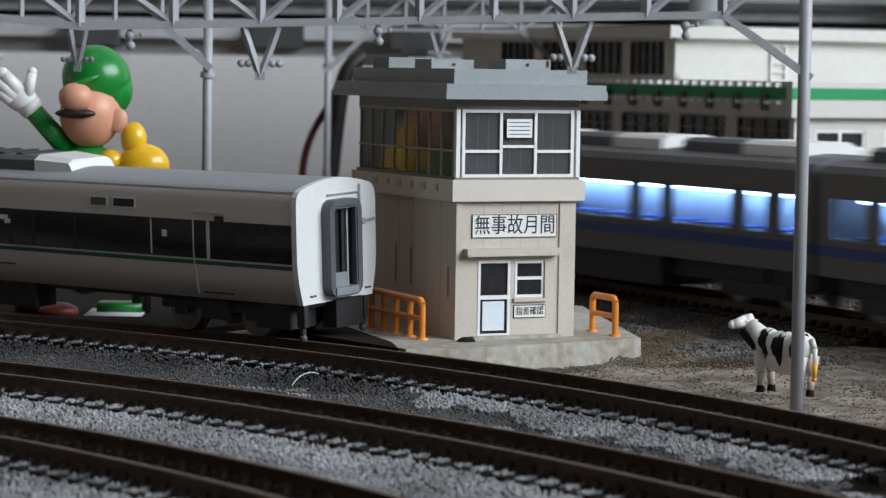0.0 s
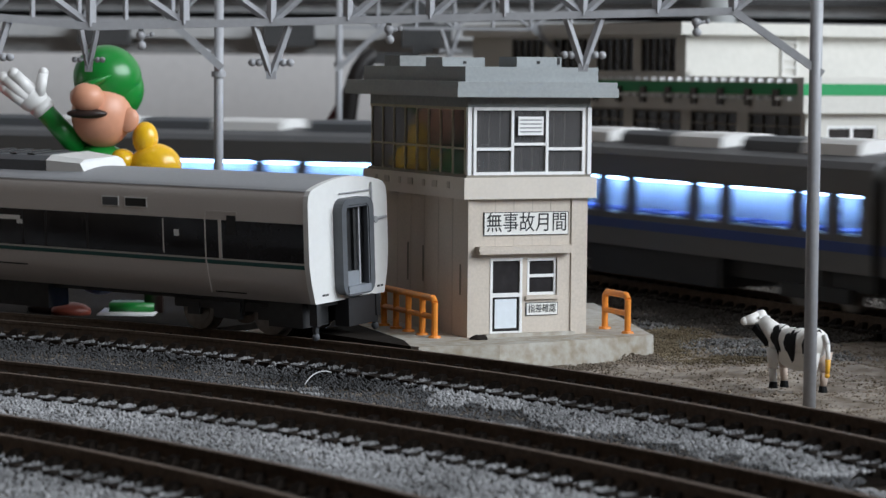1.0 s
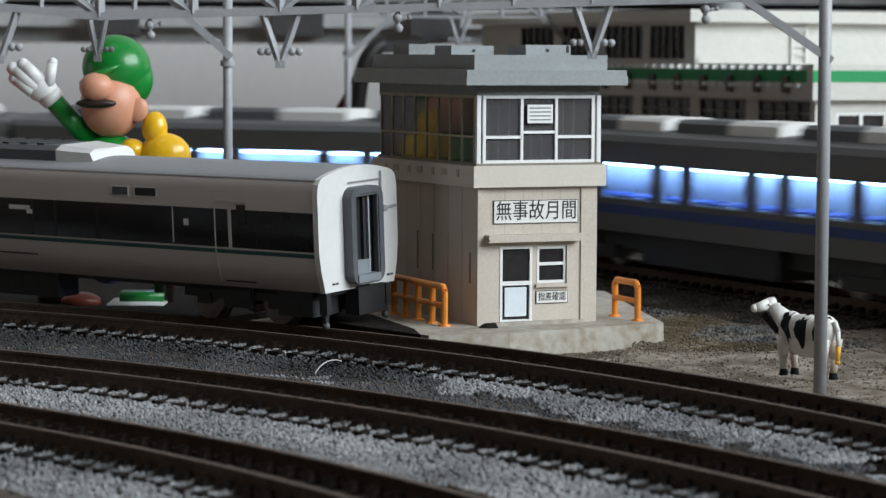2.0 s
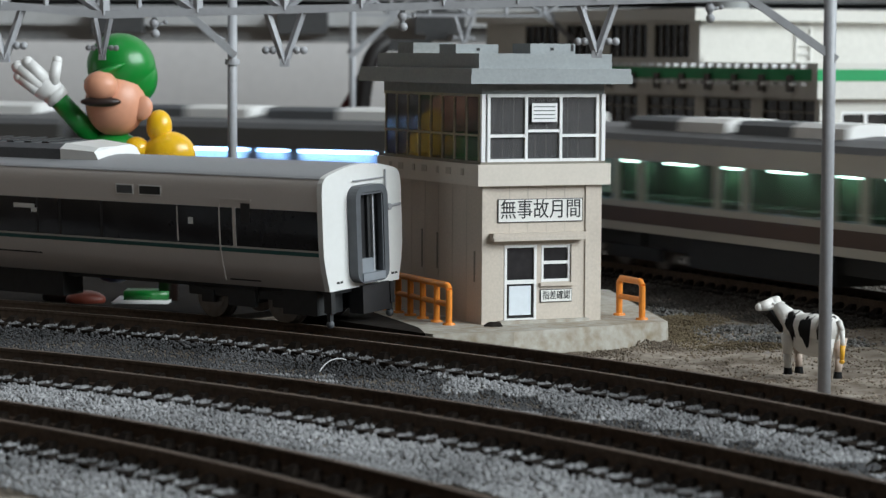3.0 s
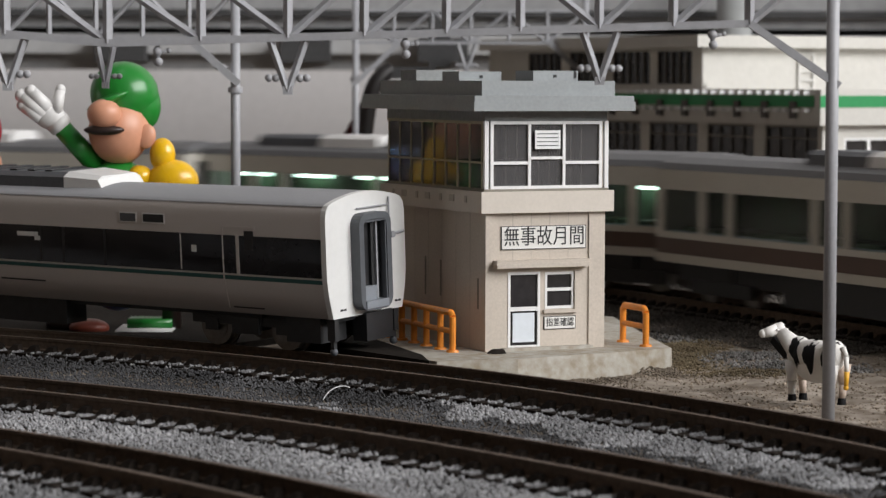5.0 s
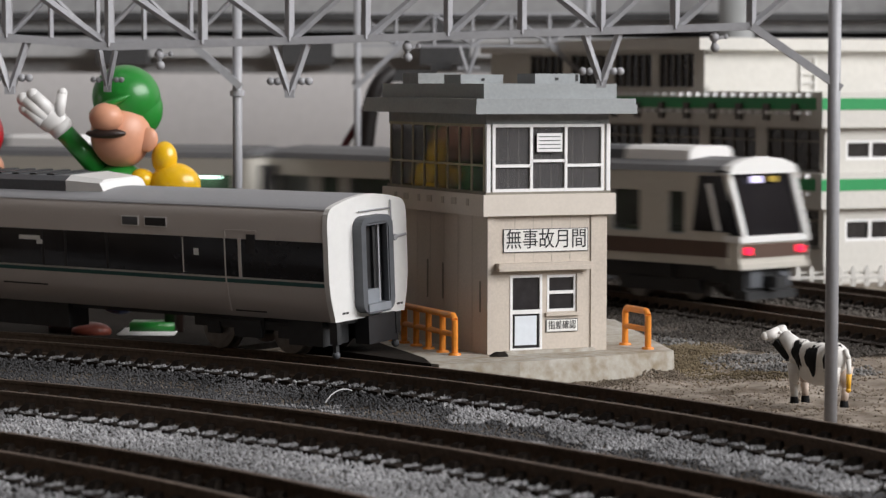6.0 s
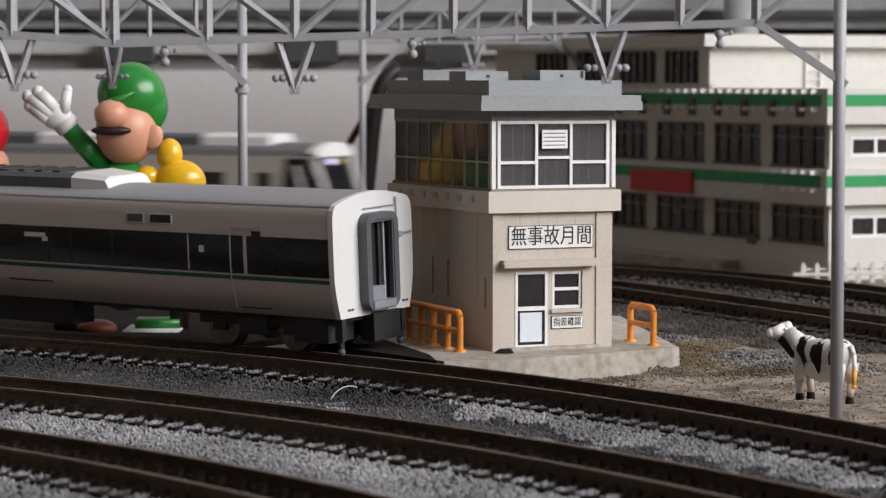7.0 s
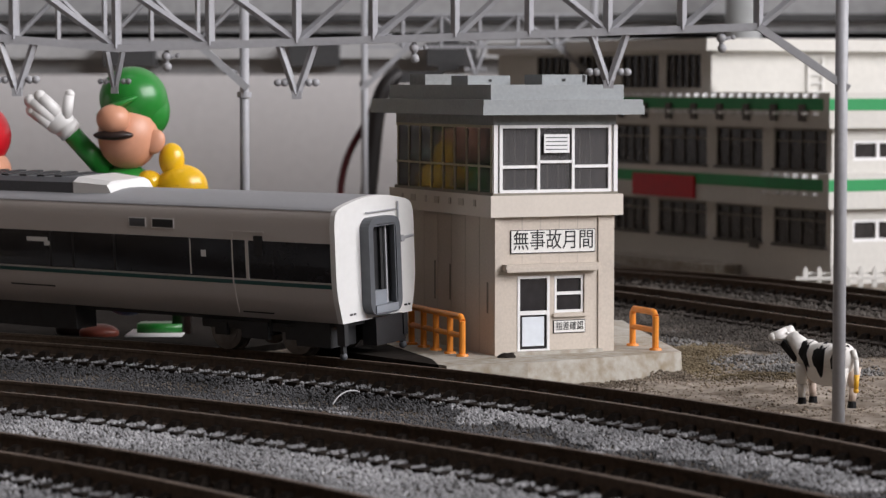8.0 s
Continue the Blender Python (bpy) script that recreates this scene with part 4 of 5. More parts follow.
def gantry_back(y, x0, x1, zc, H, r, panel, strut_left, strut_right, label, pole_left=True, pole_right=True):
    t = empty("catenary_gantry", P(0, 0, 0), label, "gantry", "catenary gantries")
    n = max(2, round((x1 - x0) / panel))
    xs = [x0 + (x1 - x0) * i / n for i in range(n + 1)]
    chord(t, (x0, y, zc), (x1, y, zc), 0.75, 1.0)
    chord(t, (x0, y, zc + H), (x1, y, zc + H), 0.75, 1.0)
    for i, x in enumerate(xs):
        bm = bmesh.new()
        ridged(bm, (x, y, zc), (x, y, zc + H), 0.85, 1.3)
        part("upright", bm, M_STEELGREY, t)
        if i < n:
            bm = bmesh.new()
            a, b = (x, xs[i + 1]) if i % 2 else (xs[i + 1], x)
            ridged(bm, (a, y + 0.1, zc), (b, y + 0.1, zc + H), 0.8, 1.1)
            part("diagonal", bm, M_STEELGREY, t)
    for on, x, st, sg in ((pole_left, x0, strut_left, 1), (pole_right, x1, strut_right, -1)):
        if on:
            pole(t, x, y, -0.5, zc + H + 4, r)
            bm = bmesh.new()
            tube(bm, (x, y, zc - 9.6), (x, y, zc - 8.6), r * 1.5, seg=16)
            part("collar", bm, M_STEELGREY, t)
            if st:
                bm = bmesh.new()
                bar(bm, (x + sg * st, y - 1.2, zc), (x - sg * 0.7, y - 1.2, zc - st * 0.97), 1.25, 0.9)
                part("strut", bm, M_STEELGREY, t)
                insulator(t, x + sg * 1.6, y, zc - st * 0.62, 0.55, sg)
    return t


gantry_front()
gantry_back(466.0, -100.0, -34.8, 50.0, 8.2, 0.85, 8.3, 0, 8.3, "grey plastic lattice gantry on a round pole behind the train car", pole_left=False)
gb = gantry_back(660.0, -19.5, 37.5, 52.0, 8.0, 0.85, 9.5, 11.0, 9.0, "far grey plastic lattice gantry behind the signal box")
drop_bracket(gb, 8.0, 660.0, 51.7, 7.0, 4.4)


# ---- cow ----
M_COW = mat("cow_white", (0.80, 0.78, 0.75), 0.5, vary=0.05, grain=1500, blotch=200)
M_COWBLACK = mat("cow_black", (0.012, 0.012, 0.013), 0.75, vary=0.2, spec=0.2)
M_MUZZLE = mat("cow_muzzle", (0.62, 0.5, 0.42), 0.5, vary=0.1)
M_YELLOW = mat("yellow_tag", (0.85, 0.45, 0.03), 0.45, vary=0.1)


def cow():
    """A standing cow, its head turned to the left; local x runs from its tail to its head."""
    t = empty("cow", P(51.0, 352.4, 0.0, 0, 0, 126) @ Matrix.Scale(0.93, 4), "standing black and white model cow with a yellow tail tip", "cow")
    bm = bmesh.new()
    ball(bm, (0, 0, 6.6), 5.0, 2.1, 2.35, seg=24)
    ball(bm, (3.2, 0, 6.9), 2.3, 1.75, 2.3, seg=20)
    ball(bm, (-3.6, 0, 6.9), 2.1, 2.0, 2.3, seg=20)
    ball(bm, (-0.3, 0, 5.1), 4.3, 1.9, 2.4, seg=20)
    tube(bm, (3.8, 0, 7.2), (6.8, 0.4, 9.4), 1.75, 1.0, seg=14)
    part("body", bm, M_COW, t, smooth=True)
    bm = bmesh.new()
    ball(bm, (7.2, 0.5, 9.75), 1.15, 1.1, 1.1, seg=16)
    tube(bm, (7.3, 0.9, 9.75), (7.9, 2.9, 9.35), 0.95, 0.6, seg=14)
    ball(bm, (7.9, 2.9, 9.35), 0.62, seg=12)
    ball(bm, (7.0, 0.3, 10.5), 0.55, 0.6, 0.45, seg=12)
    h = part("head", bm, M_COW, t, "white head", smooth=True)
    for s in (-1, 1):
        bm = bmesh.new()
        ball(bm, (6.5, 0.4 + 0.9 * s, 9.9), 0.24, 0.3, 0.2, seg=10)
        part("ear", bm, M_COW, h, smooth=True)
    for i, (x, y) in enumerate(((3.6, 1.1), (3.6, -1.1), (-4.2, 1.2), (-4.2, -1.2))):
        bm = bmesh.new()
        tube(bm, (x, y, 5.6), (x + (0.2 if i < 2 else -0.3), y, 2.8), 1.15 if i < 2 else 1.35, 0.62, seg=12)
        tube(bm, (x + (0.2 if i < 2 else -0.3), y, 2.8), (x, y, 0.7), 0.62, 0.5, seg=12)
        lg = part("leg", bm, M_MUZZLE if i % 2 else M_COW, t, smooth=True)
        bm = bmesh.new()
        tube(bm, (x, y, -0.1), (x, y, 0.85), 0.68, 0.55, seg=12)
        part("hoof", bm, M_COWBLACK, lg)
    bm = bmesh.new()
    tube(bm, (-5.5, 0, 8.3), (-6.2, 0, 7.0), 0.42, 0.36)
    tube(bm, (-6.2, 0, 7.0), (-6.3, 0, 4.6), 0.36, 0.34)
    tl = part("tail", bm, M_COW, t, smooth=True)
    bm = bmesh.new()
    tube(bm, (-6.3, 0, 4.9), (-6.2, 0, 2.6), 0.42, 0.3)
    ball(bm, (-6.2, 0, 2.6), 0.4, seg=10)
    part("tail_tip", bm, M_YELLOW, tl, "yellow tail tip", smooth=True)
    # black patches hug the flank
    def patch(cx, cz, rx, rz, lean, side):
        bm = bmesh.new()
        rows = []
        for i in range(9):
            a = i / 8
            row = []
            for j in range(16):
                q = 6.28319 * j / 16
                k = a * (1 + 0.75 * noise.noise((cx * 1.7 + math.cos(q) * 1.6, cz + math.sin(q) * 1.6, 2.0 + side)))
                x = cx + rx * k * math.cos(q) + lean * rz * k * math.sin(q)
                z = cz + rz * k * math.sin(q)
                best = 0.0
                for ex, ez, ax, ay, az in ((0, 6.6, 5.0, 2.1, 2.35), (3.2, 6.9, 2.3, 1.75, 2.3), (-3.6, 6.9, 2.1, 2.0, 2.3), (-0.3, 5.1, 4.3, 1.9, 2.4)):
                    g = 1 - ((x - ex) / ax) ** 2 - ((z - ez) / az) ** 2
                    if g > 0:
                        best = max(best, ay * math.sqrt(g))
                row.append(bm.verts.new((x, side * (best + 0.05), z)))
            rows.append(row)
        for r, s in zip(rows, rows[1:]):
            for j in range(16):
                bm.faces.new((r[j], r[(j + 1) % 16], s[(j + 1) % 16], s[j]))
        bmesh.ops.remove_doubles(bm, verts=bm.verts, dist=0.001)
        part("patch", bm, M_COWBLACK, t, "black patch", smooth=True)
    for side in (1, -1):
        patch(2.7, 7.2, 0.95, 2.0, 0.25, side)
        patch(-0.7, 6.8, 1.0, 2.2, 0.05, side)
        patch(-3.9, 6.8, 1.1, 2.1, -0.1, side)
    bm = bmesh.new()
    bar(bm, (4.7, 0.5, 6.3), (7.2, 1.0, 8.6), 1.1, 1.9)
    part("neck_patch", bm, M_COWBLACK, t, "black patch", bevel=0.4)


cow()


# ---- station building ----
M_STWALL = mat("station_wall", (0.64, 0.625, 0.585), 0.6, vary=0.06, grain=900, blotch=60)
M_STGREEN = mat("green_band", (0.02, 0.30, 0.09), 0.5, vary=0.1)
M_RED = mat("red_board", (0.55, 0.006, 0.02), 0.5, vary=0.12)
M_STGLASS = mat("station_pane", (0.035, 0.032, 0.032), 0.2, vary=0.3, grain=500, blotch=100)
M_STFRAME = mat("station_bar", (0.12, 0.11, 0.10), 0.6, vary=0.2)
M_STRAIL = mat("station_transom", (0.27, 0.25, 0.22), 0.6, vary=0.15)
M_PICKET = mat("picket_white", (0.72, 0.71, 0.68), 0.6, vary=0.08)


def station():
    """Local x runs along the bright end wall, local y along the shaded long wall; three storeys, the top one set back."""
    t = empty("station_building", P(82.6, 564.2, 0, 0, 0, 27.0), "white three-storey model station building with green bands and dark windows", "building")
    fl = [0.0, 20.4, 37.6, 51.5]
    W, L, th = 90.0, 150.0, 1.2
    wins_long = [(1.8, 21.7), (26.2, 45.0), (49.0, 70.0), (74.0, 90.0), (94, 112), (116, 134)]
    for k in range(2):
        z0, z1 = fl[k], fl[k + 1]
        zs, zh = z0 + (8.0 if k == 0 else 4.0), z1 - (4.5 if k == 0 else 4.4)
        bm = B((0, th, 0, L, z0, zs), (0, th, 0, L, zh, z1))
        y = 0
        for a, b in wins_long:
            box(bm, 0, th, y, a, zs, zh)
            y = b
        box(bm, 0, th, y, L, zs, zh)
        ends = [(5.6, 18.8), (24.0, 37.0), (42, 55), (60, 73)]
        zs2, zh2 = z0 + (9.0 if k == 0 else 6.0), z1 - (6.5 if k == 0 else 6.8)
        box(bm, th, W, 0, th, z0, zs2)
        box(bm, th, W, 0, th, zh2, z1)
        x = th
        for a, b in ends:
            box(bm, x, a, 0, th, zs2, zh2)
            x = b
        box(bm, x, W, 0, th, zs2, zh2)
        box(bm, W - th, W, th, L, z0, z1)
        part("wall", bm, M_STWALL, t)
        for a, b in wins_long:
            w = part("window", B((0.75, 0.95, a, b, zs, zh)), M_STGLASS, t)
            n = 4
            for i in range(n + 1):
                yy = a + (b - a) * i / n
                part("glazing_bar", B((0.4, 0.75, yy - 0.22, yy + 0.22, zs, zh)), M_STFRAME, w)
            part("glazing_bar", B((0.3, 0.75, a, b, zs + (zh - zs) * 0.66, zs + (zh - zs) * 0.66 + 0.4)), M_STRAIL, w)
            part("glazing_bar", B((0.3, 0.75, a, b, zh - 0.5, zh)), M_STRAIL, w)
            part("sill", B((-0.5, 0.4, a - 0.3, b + 0.3, zs - 0.6, zs)), M_STFRAME, w)
        for a, b in ends:
            w = part("window", B((a, b, 0.75, 0.95, zs2, zh2)), M_STGLASS, t)
            part("window_frame", B((a, b, 0.2, 0.75, zs2, zs2 + 0.7), (a, b, 0.2, 0.75, zh2 - 0.7, zh2), (a, a + 0.6, 0.2, 0.75, zs2 + 0.7, zh2 - 0.7), (b - 0.6, b, 0.2, 0.75, zs2 + 0.7, zh2 - 0.7), ((a + b) / 2 - 0.4, (a + b) / 2 + 0.4, 0.2, 0.75, zs2 + 0.7, zh2 - 0.7)), M_WHITE, w)
        part("floor_slab", B((th, W - th, th, L, z1 - 1.6, z1 - 0.2)), M_STWALL, t)
        # projecting band with its green line
        c = part("balcony_band", B((-2.2, W, -2.2, 0, z1 - 4.2, z1 + 3.4), (-2.2, 0, 0, L, z1 - 4.2, z1 + 3.4)), M_STWALL, t, "white projecting band with a green line")
        part("green_line", B((-2.3, -2.2, 0.0, L, z1 - 0.4, z1 + 2.1)), M_STGREEN, c)
        part("green_line", B((-2.3, W, -2.3, -2.2, z1 - 0.4, z1 + 2.1)), M_STGREEN, c)
        # white railing pieces, no lamps; made deeper so that their ends catch the light
        for i in range(34 if k else 6):
            y = 1.5 + i * 3.6
            part("railing_piece", B((-3.9, -2.3, y, y + 1.5, z1 + 2.2, z1 + 3.1)), M_WHITE, c)
            if i % 3 == 1 and k:
                part("lamp_box", B((-3.0, -2.3, y + 1.2, y + 3.2, z1 - 2.8, z1 + 0.8)), M_STFRAME, c)
            part("railing_piece", B((-3.7, -2.3, y, y + 1.2, z1 - 1.5, z1 - 0.7)), M_WHITE, c)
    # top storey, set back
    y0, z0, z1 = 47.2, fl[2], 50.4
    bm = B((0, th, y0, L, z0, z0 + 4.4), (0, th, y0, L, z1 - 0.8, z1), (0, W, y0, y0 + th, z0, z1))
    y = y0 + th
    wl = [(51.6, 66.8), (70.0, 87.0), (91, 108), (112, 129)]
    for a, b in wl:
        box(bm, 0, th, y, a, z0 + 4.4, z1 - 0.8)
        y = b
    box(bm, 0, th, y, L, z0 + 4.4, z1 - 0.8)
    part("wall", bm, M_STWALL, t)
    for a, b in wl:
        w = part("window", B((0.75, 0.95, a, b, z0 + 4.4, z1 - 0.8)), M_STGLASS, t)
        for i in range(6):
            yy = a + (b - a) * i / 5
            part("glazing_bar", B((0.3, 0.75, yy - 0.3, yy + 0.3, z0 + 4.4, z1 - 0.8)), M_STFRAME, w)
    part("roof", B((-3.2, W, y0 - 3.0, L, z1, z1 + 2.8)), M_STWALL, t, "white flat roof slab")
    part("roof_floor", B((0, W, 0, y0, fl[2] - 0.3, fl[2] + 0.2)), M_STWALL, t)
    lad = part("roof_ladder", B((26, 26.6, y0 - 0.7, y0, z0, z1 - 1), (30, 30.6, y0 - 0.7, y0, z0, z1 - 1)), M_PICKET, t)
    for i in range(7):
        part("rung", B((26.6, 30, y0 - 0.6, y0 - 0.2, z0 + 1.2 + i * 2, z0 + 1.7 + i * 2)), M_PICKET, lad)
    part("red_board", B((-2.9, -2.35, 50, 77, fl[1] - 3.7, fl[1] + 1.4)), M_RED, t, "dark red sign board")
    part("notice", B((-0.4, 0.0, 27.4, 30.8, 6.4, 8.4)), M_STFRAME, t)
    part("plinth", B((-7.0, 0, 34.5, L, 0, 2.4)), M_CONCRETE, t, "concrete kerb")


station()


def picket_fence(m, n):
    t = empty("picket_fence", m, "white wooden picket fence beside the station building", "fence")
    for i in range(n):
        x = i * 2.95
        bm = B((x - 0.5, x + 0.5, -0.35, 0.35, 0, 3.7))
        vs = [bm.verts.new(c) for c in ((x - 0.5, -0.35, 3.7), (x + 0.5, -0.35, 3.7), (x, -0.35, 4.4), (x - 0.5, 0.35, 3.7), (x + 0.5, 0.35, 3.7), (x, 0.35, 4.4))]
        for q in ((0, 1, 2), (3, 5, 4), (0, 2, 5, 3), (1, 4, 5, 2)):
            bm.faces.new([vs[k] for k in q])
        part("picket", bm, M_PICKET, t)
    part("fence_rail", B((-2.2, n * 2.95 - 1.5, -0.6, -0.3, 1.5, 2.2)), M_PICKET, t)
    part("fence_rail", B((-0.5, n * 2.95 - 1.5, 0.35, 0.6, 2.6, 3.1)), M_PICKET, t)


picket_fence(P(76.5, 559.0, 0.0, 0, 0, 3), 9)


# ---- toy figures, plain shapes ----
M_TOYGREEN = mat("toy_green", (0.02, 0.22, 0.03), 0.3, vary=0.04, coat=0.2)
M_TOYSKIN = mat("toy_skin", (0.66, 0.32, 0.20), 0.4, vary=0.05)
M_TOYWHITE = mat("toy_white", (0.78, 0.77, 0.76), 0.4, vary=0.04)
M_TOYBROWN = mat("toy_brown", (0.03, 0.017, 0.014), 0.4, vary=0.1)
M_TOYYELLOW = mat("toy_yellow", (0.85, 0.50, 0.01), 0.28, vary=0.05, coat=0.3)
M_TOYRED = mat("toy_red", (0.55, 0.01, 0.02), 0.3, vary=0.05, coat=0.2)
M_TOYSHOE = mat("toy_shoe", (0.22, 0.05, 0.03), 0.4, vary=0.1)
M_TOYBLUE = mat("toy_blue", (0.03, 0.06, 0.2), 0.4, vary=0.05)


def green_toy():
    bm = bmesh.new()
    ball(bm, (-52.05, 439.2, 34.22), 5.06, 4.87, 5.62, mi=1, seg=28)
    ball(bm, (-53.92, 434.6, 37.03), 2.81, 2.43, 2.43, mi=1)
    ball(bm, (-47.5, 437.2, 33.3), 1.75, 0.9, 2.1, mi=1, m=Matrix.Rotation(radians(20), 4, "Y"))
    ball(bm, (-51.3, 440.8, 40.22), 5.71, 5.43, 5.43, mi=0, seg=32, m=Matrix.Rotation(radians(20), 4, "Y"))
    ball(bm, (-48.87, 441.4, 38.34), 3.56, 4.31, 4.49, mi=0, seg=24)
    ball(bm, (-53.36, 436.6, 39.2), 3.93, 2.81, 0.84, mi=0, seg=24, m=Matrix.Rotation(radians(-24), 4, "Y"))
    ball(bm, (-53.92, 434.4, 34.41), 3.37, 1.31, 0.84, mi=3)
    ball(bm, (-52.43, 440, 23.93), 5.8, 4.68, 5.62, mi=0, seg=24)
    tube(bm, (-55.61, 440, 28.14), (-61.6, 438, 34.97), 1.78, 1.59, seg=18, mi=0)
    tube(bm, (-61.2, 438.1, 34.6), (-62.2, 437.9, 35.8), 1.95, 2.1, seg=18, mi=2)
    ball(bm, (-63.2, 437.8, 36.6), 2.5, 1.6, 2.2, mi=2)
    for a, b, r in (((-64.0, 437.6, 37.0), (-67.8, 437.0, 40.0), 1.35), ((-64.6, 437.7, 36.4), (-67.6, 437.4, 38.4), 1.3), ((-63.4, 437.5, 37.8), (-66.2, 436.9, 40.7), 1.3), ((-62.2, 437.5, 37.0), (-61.4, 437.2, 41.0), 1.05)):
        tube(bm, a, b, r, r * 0.8, seg=14, mi=2)
        ball(bm, b, r * 0.82, mi=2, seg=12)
    ball(bm, (-52.43, 440, 12.69), 6.18, 4.68, 8.43, mi=4, seg=24)
    box(bm, -53.0, -43.5, 440, 452, -0.4, 0.95, 2)
    box(bm, -51.5, -44.0, 445, 451, 0.95, 2.4, 0)
    ball(bm, (-57.5, 442, 1.2), 3.4, 2.4, 1.6, mi=5)
    ball(bm, (-62.0, 446, 1.6), 3.4, 2.6, 2.2, mi=3)
    ob = part("toy_figure", bm, [M_TOYGREEN, M_TOYSKIN, M_TOYWHITE, M_TOYBROWN, M_TOYBLUE, M_TOYSHOE], smooth=True)
    tagged(ob, "plain plastic toy figure with a green cap and raised white glove", "toy figure", "toy figures")
    bm = bmesh.new()
    ball(bm, (-48.49, 438, 26.55), 2.25, 2.06, 2.06)
    ball(bm, (-43.06, 438, 25.8), 4.31, 3.18, 3.74, seg=24)
    ball(bm, (-44.75, 438, 30.29), 2.15, 1.87, 2.81)
    box(bm, -45.69, -42.69, 446, 449, -0.3, 24, 1)
    ob = part("toy_block", bm, [M_TOYYELLOW, M_TOYBROWN], smooth=True)
    tagged(ob, "glossy yellow rounded plastic toy beside the green-capped figure", "toy", "toy figures")
    bm = bmesh.new()
    ball(bm, (-77.33, 440, 34.22), 5.8, 5.24, 5.62, mi=0, seg=28)
    ball(bm, (-76.77, 440, 28.61), 5.24, 4.68, 3.74, mi=1, seg=24)
    ball(bm, (-77.14, 440, 14.56), 5.62, 4.68, 13.57, mi=0, seg=24)
    ob = part("toy_figure", bm, [M_TOYRED, M_TOYSKIN], smooth=True)
    tagged(ob, "plain plastic toy figure with a red cap", "toy figure", "toy figures")


green_toy()


# ---- things behind: raised deck, columns and cables ----
M_DECK = mat("deck_grey", (0.36, 0.36, 0.365), 0.7, vary=0.15, grain=300, blotch=25)
M_DECKLIGHT = mat("deck_light_grey", (0.47, 0.47, 0.475), 0.7, vary=0.1, grain=300, blotch=25)
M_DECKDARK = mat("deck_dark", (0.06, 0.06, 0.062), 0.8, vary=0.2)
M_COLUMN = mat("column_grey", (0.33, 0.34, 0.34), 0.6, vary=0.1, grain=300, blotch=30)
M_CABLE = mat("cable_black", (0.015, 0.012, 0.012), 0.5, vary=0.2)
M_CABLERED = mat("cable_red", (0.09, 0.008, 0.012), 0.45, vary=0.2)


def viaduct():
    t = empty("raised_deck", P(0, 0, 0), "long grey raised model deck along the back wall", "viaduct")
    y = 860.0
    part("girder", B((-330, 330, y, y + 60, 46.1, 51.1)), M_DECK, t)
    part("deck_edge", B((-330, 330, y - 6, y + 60, 51.1, 57.3)), M_DECKLIGHT, t)
    # a solid dark strip: the gap's shade is put into its colour
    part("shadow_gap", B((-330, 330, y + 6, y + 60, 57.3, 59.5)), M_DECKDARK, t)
    part("parapet", B((-330, 330, y - 2, y + 8, 59.5, 63.1)), M_DECK, t)
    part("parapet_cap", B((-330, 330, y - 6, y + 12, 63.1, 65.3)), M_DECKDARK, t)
    part("upper_wall", B((-330, 330, y + 4, y + 30, 65.3, 81.1)), M_DECK, t)
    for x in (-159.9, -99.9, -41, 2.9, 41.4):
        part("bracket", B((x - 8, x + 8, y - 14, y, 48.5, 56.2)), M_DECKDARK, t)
    for x in (-154, 94.7, 166.2):
        bm = bmesh.new()
        tube(bm, (x, y - 20, -0.5), (x, y - 20, 81.1), 5.6, seg=24)
        c = part("column", bm, M_COLUMN, t)
        for f in c.data.polygons:
            f.use_smooth = len(f.vertices) == 4
    # end supports out of sight
    for x in (-310, 310):
        part("support", B((x - 10, x + 10, y + 20, y + 50, -0.4, 46.1)), M_DECK, t)


viaduct()


def cable(points, r, material, label):
    cu = bpy.data.curves.new("cable", "CURVE")
    cu.dimensions, cu.bevel_depth, cu.bevel_resolution, cu.resolution_u = "3D", r * MM, 3, 10
    sp = cu.splines.new("NURBS")
    sp.points.add(len(points) - 1)
    sp.use_endpoint_u, sp.order_u = True, 4
    for p, c in zip(sp.points, points):
        p.co = (c[0] * MM, c[1] * MM, c[2] * MM, 1)
    cu.materials.append(material)
    ob = new("cable", cu)
    return tagged(ob, label, "cable", "cables on the wall")


M_THREAD = mat("thread", (0.45, 0.45, 0.46), 0.6, vary=0.05)


cable([(-11.5, 702, 45.5), (-15.0, 700, 43.5), (-17.0, 700, 38.5), (-18.2, 700, 29), (-19.2, 700, 18), (-20.4, 700, 7), (-21.5, 700, 0.1)], 2.2, M_CABLE, "thick black cable hanging down behind the signal box")
cable([(-15.6, 705, 44.1), (-19.4, 705, 33.6), (-23.9, 705, 27.6), (-26.7, 705, 20.1), (-27.6, 705, 13.4), (-27.6, 705, 0.6)], 1.0, M_CABLERED, "dark red cable looping down behind the signal box")
tagged(cable([(-14.6, 350.5, 0.3), (-14.0, 352.5, 1.5), (-12.6, 354.8, 2.0), (-11.3, 357.0, 1.2)], 0.085, M_THREAD, "short pale thread lying on the ballast"), category="thread", group="")
part_box = part("control_box", B((-13, 0.3, 700, 730, 43.0, 46.2)), M_DECKDARK)
tagged(part_box, "black box under the raised deck", "box")
part("hanger", B((-1.4, 4.2, 706, 716, 46.2, 60.5)), M_DECKDARK, part_box)


